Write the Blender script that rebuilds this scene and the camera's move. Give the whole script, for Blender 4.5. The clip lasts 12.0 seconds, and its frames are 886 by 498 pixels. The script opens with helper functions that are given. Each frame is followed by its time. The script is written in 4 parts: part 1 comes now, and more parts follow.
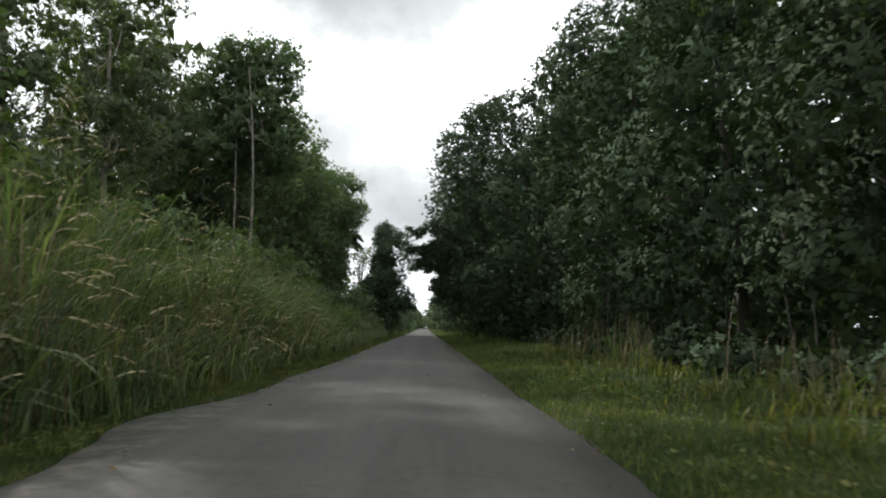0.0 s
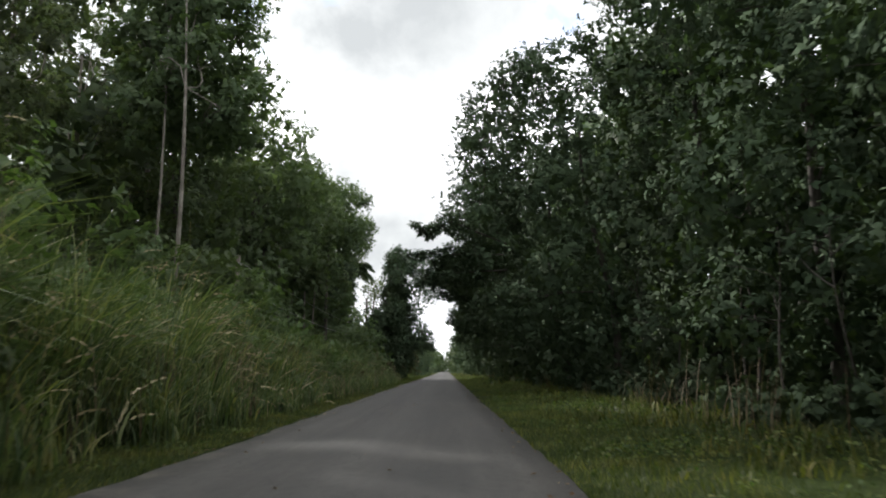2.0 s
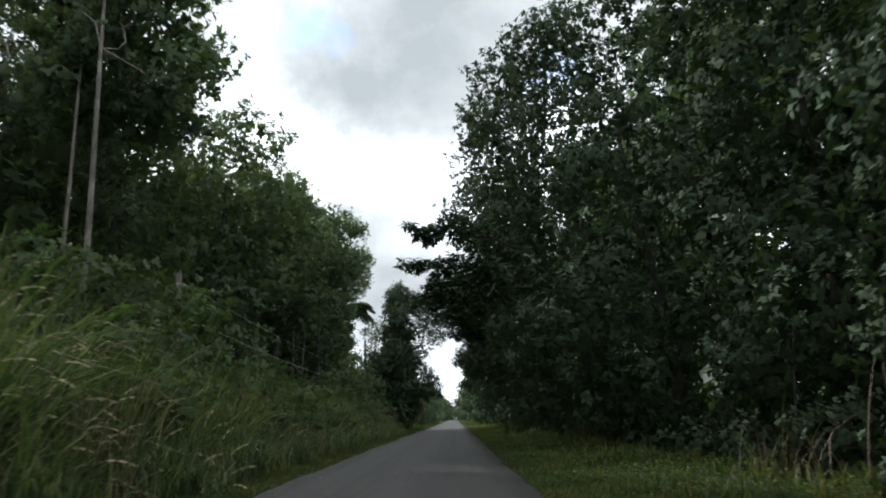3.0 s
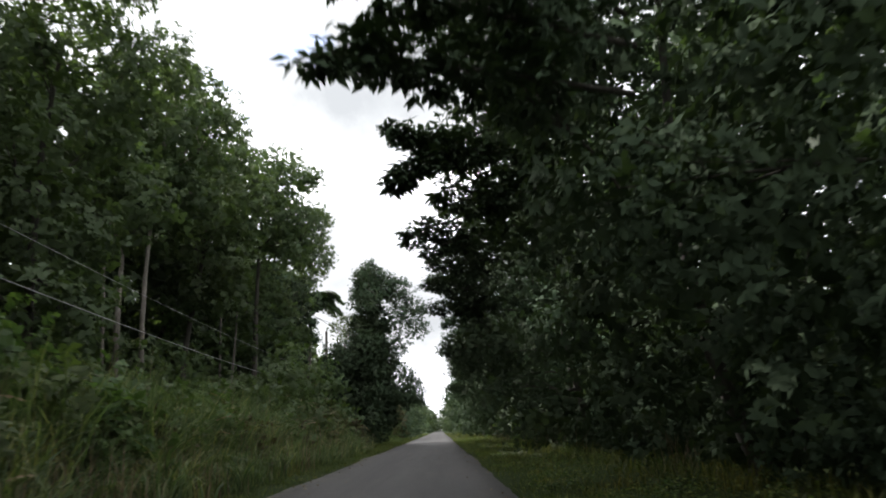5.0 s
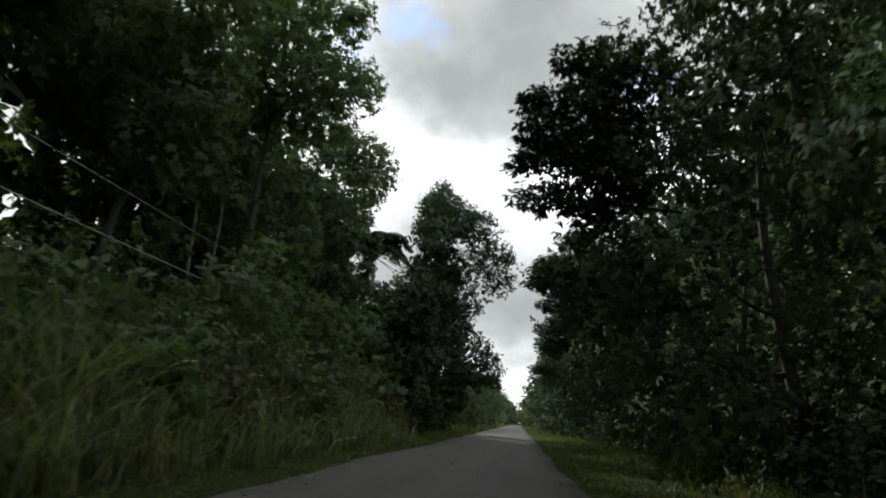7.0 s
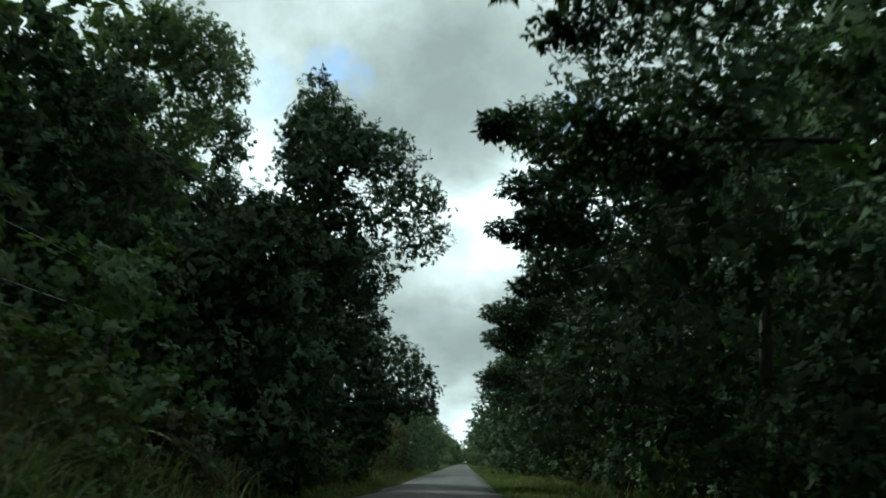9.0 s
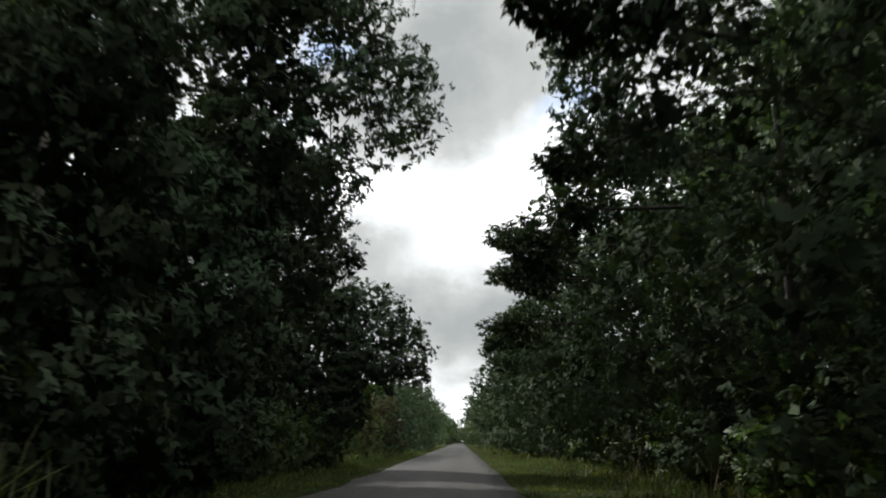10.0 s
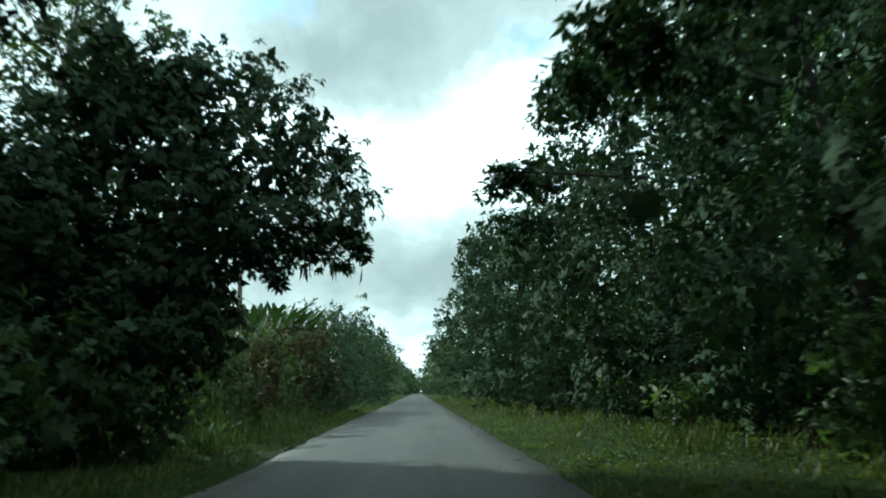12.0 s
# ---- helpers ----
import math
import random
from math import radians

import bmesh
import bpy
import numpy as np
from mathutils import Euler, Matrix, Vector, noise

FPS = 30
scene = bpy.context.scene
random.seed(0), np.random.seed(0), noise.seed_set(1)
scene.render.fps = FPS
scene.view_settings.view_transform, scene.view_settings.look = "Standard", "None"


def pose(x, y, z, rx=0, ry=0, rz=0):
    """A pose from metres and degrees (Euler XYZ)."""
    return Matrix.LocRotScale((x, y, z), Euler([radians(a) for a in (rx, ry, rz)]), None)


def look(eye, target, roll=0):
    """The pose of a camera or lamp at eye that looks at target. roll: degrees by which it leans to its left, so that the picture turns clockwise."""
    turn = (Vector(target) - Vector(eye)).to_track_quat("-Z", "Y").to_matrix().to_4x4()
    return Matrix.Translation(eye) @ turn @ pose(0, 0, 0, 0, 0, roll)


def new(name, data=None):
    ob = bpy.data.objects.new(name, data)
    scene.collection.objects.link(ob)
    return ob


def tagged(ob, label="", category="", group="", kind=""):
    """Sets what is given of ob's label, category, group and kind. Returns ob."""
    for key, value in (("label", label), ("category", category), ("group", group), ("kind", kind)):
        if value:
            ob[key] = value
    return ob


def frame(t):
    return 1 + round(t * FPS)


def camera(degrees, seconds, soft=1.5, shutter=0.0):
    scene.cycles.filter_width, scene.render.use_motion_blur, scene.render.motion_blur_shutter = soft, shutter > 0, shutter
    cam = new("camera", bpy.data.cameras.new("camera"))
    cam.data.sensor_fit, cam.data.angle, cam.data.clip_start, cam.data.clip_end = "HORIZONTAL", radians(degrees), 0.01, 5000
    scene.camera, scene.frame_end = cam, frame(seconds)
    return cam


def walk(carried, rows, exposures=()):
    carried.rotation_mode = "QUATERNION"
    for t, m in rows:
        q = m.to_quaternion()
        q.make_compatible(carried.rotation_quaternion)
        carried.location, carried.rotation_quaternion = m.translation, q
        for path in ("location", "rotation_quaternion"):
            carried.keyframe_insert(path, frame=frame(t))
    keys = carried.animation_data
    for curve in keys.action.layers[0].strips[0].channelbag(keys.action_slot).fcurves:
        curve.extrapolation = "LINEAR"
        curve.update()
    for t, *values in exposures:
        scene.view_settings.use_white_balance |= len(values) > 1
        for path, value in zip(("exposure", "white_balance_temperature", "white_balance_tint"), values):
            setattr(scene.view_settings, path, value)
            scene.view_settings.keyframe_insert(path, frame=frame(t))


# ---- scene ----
cam = camera(57.0, 12.0, soft=1.8, shutter=0.3)
# seconds, eye x, y, z, yaw, pitch, roll: driving along +y in the lane of a straight road
ROWS = [
    (0.0, -0.339, 0.000, 1.316, -1.28, 5.47, 0.03),
    (0.5, -0.206, 4.105, 1.304, -0.04, 5.33, -0.13),
    (1.0, -0.077, 8.160, 1.264, 0.09, 4.37, -0.50),
    (1.5, -0.050, 12.272, 1.307, -0.55, 5.81, -0.26),
    (2.0, 0.033, 16.439, 1.280, 0.25, 8.44, -0.02),
    (2.5, 0.048, 20.844, 1.329, 1.06, 10.66, 0.85),
    (4.5, -0.055, 39.159, 1.323, 0.14, 12.51, 1.91),
    (5.0, -0.038, 43.882, 1.327, -0.18, 12.48, 1.71),
    (5.5, -0.032, 48.699, 1.291, 1.56, 13.68, 1.02),
    (6.0, -0.048, 53.586, 1.312, 4.50, 13.95, -2.89),
    (6.5, 0.026, 58.624, 1.306, 6.12, 12.13, -4.82),
    (7.0, 0.069, 63.836, 1.290, 5.19, 11.56, -5.27),
    (9.0, -0.017, 85.006, 1.277, 1.43, 14.62, -1.06),
    (9.5, -0.059, 90.312, 1.270, 1.37, 14.21, -1.32),
    (10.0, -0.122, 95.610, 1.322, 1.22, 13.25, -0.70),
    (10.5, -0.251, 101.019, 1.337, 0.45, 12.53, 0.29),
    (11.0, -0.347, 106.542, 1.320, -0.35, 11.33, 1.03),
    (11.5, -0.404, 111.996, 1.261, -0.65, 10.20, 0.92),
    (12.0, -0.621, 117.423, 1.293, -1.73, 9.87, 1.11),
]
# seconds, stops, kelvin, tint
EXPOSURES = [
    (0.0, 1.04, 6200, 10), (0.5, 0.82, 6150, 6), (1.0, 1.12, 6500, 13), (1.5, 1.36, 6350, 16), (2.0, 1.22, 6250, 12), (2.5, 0.95, 5850, 8), (4.5, 1.00, 6150, 13), (5.0, 1.34, 6200, 14), (5.5, 1.32, 6250, 15), (6.5, 0.47, 6050, 1), (7.0, 0.57, 6250, 8),
    (9.0, 0.37, 5650, -13), (9.5, 0.62, 5850, -8), (10.0, 0.57, 6300, 9), (10.5, 0.47, 6200, 7), (11.0, 0.52, 5600, -10), (11.5, 0.55, 5450, -13), (12.0, 0.87, 5300, -19),
]
walk(cam, [(t, pose(x, y, z, 90 + pitch, roll, yaw)) for t, x, y, z, yaw, pitch, roll in ROWS], EXPOSURES)

# ---- light: broken cloud, sun ahead and to the left of the road ----
SUN_AZ, SUN_EL = 38.0, 30.0          # degrees left of the road's line, degrees up
sun_way = Vector((-math.sin(radians(SUN_AZ)) * math.cos(radians(SUN_EL)), math.cos(radians(SUN_AZ)) * math.cos(radians(SUN_EL)), math.sin(radians(SUN_EL))))
lamp = bpy.data.lights.new("sun", "SUN")
lamp.energy, lamp.angle, lamp.color = 2.3, radians(1.5), (1.0, 0.95, 0.86)
sun = new("sun", lamp)
sun.matrix_world = look((0, 0, 60), Vector((0, 0, 60)) - sun_way)


class Nodes:
    """Short hand for a node tree."""

    def __init__(self, tree):
        self.tree = tree
        tree.nodes.clear()

    def add(self, kind, ins=None, operation="", blend="", feature=""):
        n = self.tree.nodes.new(kind)
        if operation:
            n.operation = operation
        if blend:
            n.data_type, n.blend_type = "RGBA", blend
        if feature:
            n.feature = feature
        for k, v in (ins or {}).items():
            if isinstance(v, bpy.types.NodeSocket):
                self.tree.links.new(v, n.inputs[k])
            else:
                n.inputs[k].default_value = v
        return n

    def maths(self, op, a, b=0.0):
        return self.add("ShaderNodeMath", {0: a, 1: b}, operation=op).outputs[0]

    def ramp(self, fac, *stops):
        n = self.add("ShaderNodeValToRGB", {"Fac": fac})
        r = n.color_ramp
        while len(r.elements) < len(stops):
            r.elements.new(0.5)
        for e, (p, c) in zip(r.elements, stops):
            e.position, e.color = p, (*c, 1.0)
        return n.outputs["Color"]

    def mix(self, fac, a, b, blend="MIX"):
        n = self.add("ShaderNodeMix", {0: fac, 6: a, 7: b}, blend=blend)
        return n.outputs[2]

    def noise(self, vec, scale, detail=4.0, rough=0.55, warp=0.0):
        return self.add("ShaderNodeTexNoise", {"Vector": vec, "Scale": scale, "Detail": detail, "Roughness": rough, "Distortion": warp}).outputs["Fac"]


world = bpy.data.worlds.new("sky")
scene.world = world
world.use_nodes = True
w = Nodes(world.node_tree)
ray = w.add("ShaderNodeTexCoord").outputs["Generated"]
sky = w.add("ShaderNodeTexSky")
sky.sky_type, sky.sun_disc, sky.sun_elevation, sky.sun_rotation = "NISHITA", False, radians(SUN_EL), radians(-SUN_AZ)
up = w.add("ShaderNodeVectorMath", {0: ray}, operation="NORMALIZE").outputs[0]
ax, ay, high = w.add("ShaderNodeSeparateXYZ", {0: up}).outputs
lift = w.maths("ADD", w.maths("MAXIMUM", high, 0.0), 0.40)
flat = w.add("ShaderNodeCombineXYZ", {0: w.maths("DIVIDE", ax, lift), 1: w.maths("DIVIDE", ay, lift), 2: 0.0}).outputs[0]
shift = w.add("ShaderNodeVectorMath", {0: flat, 1: (3.1, 0.35, 0.0)}, operation="ADD").outputs[0]
big = w.noise(shift, 1.9, 3.0, 0.5, 0.15)
small = w.noise(up, 9.0, 7.0, 0.55, 0.25)
wisp = w.noise(up, 24.0, 5.0, 0.6, 0.3)
puff = w.maths("ADD", w.maths("MULTIPLY", w.maths("SUBTRACT", small, 0.5), 1.0), w.maths("MULTIPLY", w.maths("SUBTRACT", wisp, 0.5), 0.35))
# the banks of cloud over the road's end: degrees left or right of the road, degrees up, half widths, weight (dark above 0, thin and white below)
BANKS = [(-6.5, 22.5, 8, 4.2, 0.62), (2, 27, 9, 4, 0.40), (-1, 15.4, 2.8, 1.3, 0.40), (-6, 14.0, 3.0, 1.8, 0.42), (0, 8.4, 18, 3.6, 0.50), (2, 16.6, 11, 2.8, -0.62), (7.5, 19.5, 3.5, 3.2, -0.30), (-13, 20, 4, 3, -0.45), (0, 1.5, 22, 2.0, -0.25)]
warp_x = w.maths("ADD", ax, w.maths("MULTIPLY", w.maths("SUBTRACT", small, 0.5), 0.10))
warp_z = w.maths("ADD", high, w.maths("MULTIPLY", w.maths("SUBTRACT", w.noise(shift, 6.0, 4.0), 0.5), 0.09))
ahead = w.maths("MAXIMUM", ay, 0.0)
banks = 0.0
for az, el, half_az, half_el, weight in BANKS:
    px = w.maths("DIVIDE", w.maths("SUBTRACT", warp_x, math.sin(radians(az)) * math.cos(radians(el))), math.sin(radians(half_az)))
    pz = w.maths("DIVIDE", w.maths("SUBTRACT", warp_z, math.sin(radians(el))), math.sin(radians(half_el)))
    near = w.maths("EXPONENT", w.maths("MULTIPLY", w.maths("ADD", w.maths("POWER", w.maths("ABSOLUTE", px), 2.0), w.maths("POWER", w.maths("ABSOLUTE", pz), 2.0)), -1.0))
    banks = w.maths("ADD", banks, w.maths("MULTIPLY", w.maths("MULTIPLY", near, ahead), weight))
body = w.maths("ADD", w.maths("ADD", 0.46, banks), w.maths("ADD", w.maths("MULTIPLY", puff, 0.75), w.maths("MULTIPLY", w.maths("SUBTRACT", big, 0.5), 0.6)))
cloud = w.ramp(body, (0.08, (1.30, 1.30, 1.27)), (0.40, (0.80, 0.81, 0.80)), (0.72, (0.478, 0.487, 0.468)), (1.0, (0.338, 0.350, 0.342)))
# the cloud is lit from ahead, where the sun stands behind it; overhead and behind it is a dull grey
glow = w.maths("MAXIMUM", w.add("ShaderNodeVectorMath", {0: up, 1: (-0.14, 0.95, 0.28)}, operation="DOT_PRODUCT").outputs["Value"], 0.0)
rise = w.maths("ADD", 0.82, w.maths("MULTIPLY", w.maths("POWER", glow, 5.0), 0.08))
cloud = w.add("ShaderNodeVectorMath", {0: cloud, "Scale": rise}, operation="SCALE").outputs[0]
# small rifts with blue behind
rift = 0.0
tear = w.add("ShaderNodeVectorMath", {0: w.add("ShaderNodeTexNoise", {"Vector": up, "Scale": 14.0, "Detail": 5.0}).outputs["Color"], 1: (0.5, 0.5, 0.5)}, operation="SUBTRACT").outputs[0]
torn = w.add("ShaderNodeVectorMath", {0: tear, 1: (0.12, 0.12, 0.12), 2: up}, operation="MULTIPLY_ADD").outputs[0]
for az, el, half in ((-10, 26.2, 1.5), (7.2, 23.4, 1.6), (-14.8, 24.5, 1.6)):
    spot = Vector((math.sin(radians(az)) * math.cos(radians(el)), math.cos(radians(az)) * math.cos(radians(el)), math.sin(radians(el))))
    off = w.add("ShaderNodeVectorMath", {0: torn, 1: spot}, operation="DISTANCE").outputs["Value"]
    rift = w.maths("MAXIMUM", rift, w.maths("SUBTRACT", 1.0, w.maths("DIVIDE", off, math.sin(radians(half)) * 2)))
rift = w.maths("MULTIPLY", rift, w.maths("ADD", 1.0, w.maths("MULTIPLY", puff, 3.5)))
gap = w.ramp(rift, (0.15, (1, 1, 1)), (0.95, (0.35, 0.35, 0.35)))
blue = w.mix(1.0, sky.outputs[0], (0.075, 0.095, 0.13, 1), "MULTIPLY")
skies = w.mix(gap, blue, cloud)
w.add("ShaderNodeOutputWorld", {"Surface": w.add("ShaderNodeBackground", {"Color": skies, "Strength": 1.05}).outputs[0]})

# ---- materials ----


def material(name):
    m = bpy.data.materials.new(name)
    m.use_nodes = True
    return m, Nodes(m.node_tree)


def leaf_material(name, dark, mid, light, rough=0.6, through_light=0.18, spread=0.3, spec=0.13, patchy=0.0, even=0.0):
    """Leaves: colour by leaf and by plant, a waxy coat, some light through them."""
    m, n = material(name)
    rnd = n.add("ShaderNodeNewGeometry").outputs["Random Per Island"]
    ob = n.add("ShaderNodeObjectInfo").outputs["Random"]
    base = n.mix(even, n.ramp(rnd, (0.0, dark), (0.5, mid), (0.985, light), (1.0, tuple(min(1, c * 1.2 + o) for c, o in zip(light, (0.03, 0.02, 0.0))))), (*mid, 1.0))
    tone = n.add("ShaderNodeHueSaturation", {"Hue": n.maths("ADD", n.maths("MULTIPLY", ob, 0.035), 0.482), "Saturation": 0.93,
                 "Value": n.maths("ADD", n.maths("MULTIPLY", ob, spread), 1.0 - spread / 2), "Fac": 1.0, "Color": base}).outputs[0]
    co = n.add("ShaderNodeTexCoord").outputs["Object"]
    patch = n.noise(co, 0.55, 3.0)
    tone = n.mix(n.maths("MULTIPLY", patch, 0.45), tone, n.mix(1.0, tone, (1.3, 1.1, 0.8, 1), "MULTIPLY"))
    if patchy:      # lusher, drier and browner stretches
        dry = n.ramp(n.noise(co, 0.7, 5.0, 0.62), (0.38, (0.55, 0.60, 0.60)), (0.52, (1.0, 1.0, 1.0)), (0.66, (1.45, 1.15, 1.05)))
        tone = n.mix(patchy, tone, n.mix(1.0, tone, dry, "MULTIPLY"))
    p = n.add("ShaderNodeBsdfPrincipled", {"Base Color": tone, "Roughness": rough, "Specular IOR Level": spec})
    tr = n.add("ShaderNodeBsdfTranslucent", {"Color": n.mix(1.0, tone, (1.25, 1.5, 0.55, 1), "MULTIPLY")})
    n.add("ShaderNodeOutputMaterial", {"Surface": n.add("ShaderNodeMixShader", {0: through_light, 1: p.outputs[0], 2: tr.outputs[0]}).outputs[0]})
    return m


LEAF = leaf_material("broad_leaf", (0.080, 0.115, 0.070), (0.103, 0.144, 0.085), (0.131, 0.175, 0.103), 0.6, 0.32, spec=0.06, even=0.5)
# darker copy of the broad leaf, with the overhang's shade put into its colour
LEAF_SHADED = leaf_material("shaded_leaf", (0.048, 0.075, 0.047), (0.062, 0.094, 0.058), (0.078, 0.114, 0.068), 0.75, 0.07, spec=0.02, even=0.5)
LEAF_FINE = leaf_material("fine_leaf", (0.052, 0.072, 0.046), (0.086, 0.115, 0.067), (0.132, 0.161, 0.086), 0.55, 0.32, even=0.3)
LEAF_VINE = leaf_material("vine_leaf", (0.056, 0.090, 0.040), (0.090, 0.137, 0.056), (0.134, 0.185, 0.074), 0.5, 0.35, even=0.4)
LEAF_RED = leaf_material("reddish_leaf", (0.050, 0.052, 0.028), (0.084, 0.078, 0.042), (0.120, 0.095, 0.052), 0.55)
LEAF_FAR = leaf_material("distant_leaf", (0.050, 0.077, 0.048), (0.073, 0.107, 0.060), (0.100, 0.138, 0.073), 0.6, even=0.4)
LEAF_PALM = leaf_material("palm_leaf", (0.030, 0.050, 0.024), (0.048, 0.078, 0.032), (0.072, 0.105, 0.042), 0.5, 0.15)
GRASS_TALL = leaf_material("tall_grass_blade", (0.055, 0.083, 0.044), (0.118, 0.158, 0.078), (0.220, 0.240, 0.125), 0.5, 0.35, patchy=1.0)
GRASS_DRY = leaf_material("dry_stalk", (0.11, 0.075, 0.05), (0.20, 0.155, 0.10), (0.30, 0.26, 0.18), 0.6, 0.06)
GRASS_HEAD = leaf_material("seed_head", (0.20, 0.175, 0.10), (0.31, 0.27, 0.165), (0.42, 0.37, 0.24), 0.7, 0.06)
GRASS_SHORT = leaf_material("verge_grass_blade", (0.042, 0.060, 0.017), (0.082, 0.104, 0.030), (0.150, 0.160, 0.052), 0.55, 0.3, patchy=1.0)
WEED = leaf_material("weed_leaf", (0.038, 0.064, 0.018), (0.074, 0.108, 0.032), (0.150, 0.165, 0.055), 0.55, 0.3, patchy=1.0)


def bark_material(name, dark, light, scale=1.0, lichen=False):
    m, n = material(name)
    co = n.add("ShaderNodeTexCoord").outputs["Object"]
    long = n.add("ShaderNodeMapping", {"Vector": co, "Scale": (6 * scale, 6 * scale, 1.1 * scale)}).outputs[0]
    grain = n.noise(long, 2.2, 6.0, 0.62, 0.4)
    blot = n.noise(co, 0.9 * scale, 3.0)
    col = n.ramp(n.maths("ADD", n.maths("MULTIPLY", grain, 0.6), n.maths("MULTIPLY", blot, 0.4)), (0.36, dark), (0.62, light))
    if lichen:
        spots = n.noise(n.add("ShaderNodeMapping", {"Vector": co, "Scale": (2.2, 2.2, 0.9)}).outputs[0], 1.3, 4.0, 0.6)
        col = n.mix(n.ramp(spots, (0.54, (0, 0, 0)), (0.62, (0.5, 0.5, 0.5))), col, (0.40, 0.37, 0.32, 1))
    bump = n.add("ShaderNodeBump", {"Height": grain, "Strength": 0.6, "Distance": 0.03}).outputs[0]
    p = n.add("ShaderNodeBsdfPrincipled", {"Base Color": col, "Roughness": 0.9, "Normal": bump})
    n.add("ShaderNodeOutputMaterial", {"Surface": p.outputs[0]})
    return m


BARK = bark_material("dark_bark", (0.028, 0.024, 0.019), (0.080, 0.070, 0.056))
BARK_PALE = bark_material("pale_bark", (0.085, 0.072, 0.058), (0.27, 0.24, 0.205), 0.8, True)
WOOD_POLE = bark_material("weathered_pole", (0.10, 0.085, 0.07), (0.24, 0.21, 0.18), 1.5)

m, n = material("worn_asphalt")
ASPHALT = m
co = n.add("ShaderNodeTexCoord").outputs["Object"]
sep = n.add("ShaderNodeSeparateXYZ", {0: co})
grit = n.noise(co, 95.0, 3.0, 0.7)
stone = n.add("ShaderNodeTexVoronoi", {"Vector": co, "Scale": 70.0}).outputs["Distance"]
stain = n.noise(n.add("ShaderNodeMapping", {"Vector": co, "Scale": (0.9, 0.28, 1)}).outputs[0], 0.8, 6.0, 0.6, 0.6)
drag = n.noise(n.add("ShaderNodeMapping", {"Vector": co, "Scale": (3.0, 0.10, 1)}).outputs[0], 1.2, 4.0)
# wheel tracks, polished paler, two to a lane
track = n.maths("ABSOLUTE", n.maths("SINE", n.maths("MULTIPLY", n.maths("ADD", sep.outputs[0], 3.75), 1.83)))
track = n.maths("POWER", track, 3.0)
col = n.ramp(n.maths("ADD", n.maths("MULTIPLY", stain, 0.6), n.maths("MULTIPLY", drag, 0.4)), (0.30, (0.030, 0.027, 0.023)), (0.50, (0.050, 0.0455, 0.040)), (0.68, (0.082, 0.075, 0.066)))
col = n.mix(n.maths("MULTIPLY", track, 0.30), col, (0.092, 0.086, 0.078, 1))
# pale grit washed up along the broken left edge
rim = n.maths("MINIMUM", n.maths("MAXIMUM", n.maths("MULTIPLY", n.maths("SUBTRACT", -3.18, sep.outputs[0]), 2.2), 0.0), 1.0)
rim = n.maths("MULTIPLY", rim, n.ramp(n.noise(co, 1.6, 5.0, 0.65), (0.45, (0, 0, 0)), (0.62, (1, 1, 1))))
col = n.mix(n.maths("MULTIPLY", rim, 0.7), col, (0.17, 0.15, 0.12, 1))
mottle = n.noise(co, 7.0, 4.0, 0.7)
col = n.mix(n.ramp(mottle, (0.36, (0.5, 0.5, 0.5)), (0.52, (0, 0, 0))), col, (0.020, 0.0195, 0.018, 1))
col = n.mix(n.maths("MULTIPLY", n.maths("SUBTRACT", 1.0, n.maths("MINIMUM", n.maths("MULTIPLY", stone, 3.0), 1.0)), 0.30), col, (0.13, 0.127, 0.12, 1))
crack = n.add("ShaderNodeTexVoronoi", {"Vector": n.add("ShaderNodeVectorMath", {0: co, 1: n.add("ShaderNodeTexNoise", {"Vector": co, "Scale": 1.3, "Detail": 3.0}).outputs["Color"]}, operation="ADD").outputs[0], "Scale": 0.42}, feature="DISTANCE_TO_EDGE").outputs["Distance"]
crack = n.maths("LESS_THAN", crack, 0.0035)
crack = n.maths("MULTIPLY", crack, n.maths("GREATER_THAN", n.noise(co, 0.33, 2.0), 0.5))
col = n.mix(n.maths("MULTIPLY", crack, 0.8), col, (0.022, 0.021, 0.02, 1))
bump = n.add("ShaderNodeBump", {"Height": n.maths("SUBTRACT", n.maths("ADD", grit, stone), crack), "Strength": 0.5, "Distance": 0.006}).outputs[0]
p = n.add("ShaderNodeBsdfPrincipled", {"Base Color": col, "Roughness": n.maths("ADD", 0.62, n.maths("MULTIPLY", stain, 0.25)), "Specular IOR Level": 0.35, "Normal": bump})
n.add("ShaderNodeOutputMaterial", {"Surface": p.outputs[0]})

m, n = material("grassy_soil")
SOIL = m
co = n.add("ShaderNodeTexCoord").outputs["Object"]
a, b, c = n.noise(co, 0.45, 5.0), n.noise(co, 6.0, 5.0, 0.65), n.noise(co, 45.0, 3.0, 0.7)
green = n.ramp(b, (0.3, (0.018, 0.029, 0.009)), (0.55, (0.034, 0.050, 0.015)), (0.75, (0.058, 0.074, 0.024)))
earth = n.ramp(c, (0.3, (0.050, 0.040, 0.026)), (0.7, (0.120, 0.096, 0.062)))
col = n.mix(n.ramp(n.maths("ADD", n.maths("MULTIPLY", a, 0.7), n.maths("MULTIPLY", b, 0.3)), (0.56, (0, 0, 0)), (0.74, (0.6, 0.6, 0.6))), green, earth)
bump = n.add("ShaderNodeBump", {"Height": n.maths("ADD", b, c), "Strength": 0.8, "Distance": 0.05}).outputs[0]
p = n.add("ShaderNodeBsdfPrincipled", {"Base Color": col, "Roughness": 0.95, "Specular IOR Level": 0.05, "Normal": bump})
n.add("ShaderNodeOutputMaterial", {"Surface": p.outputs[0]})


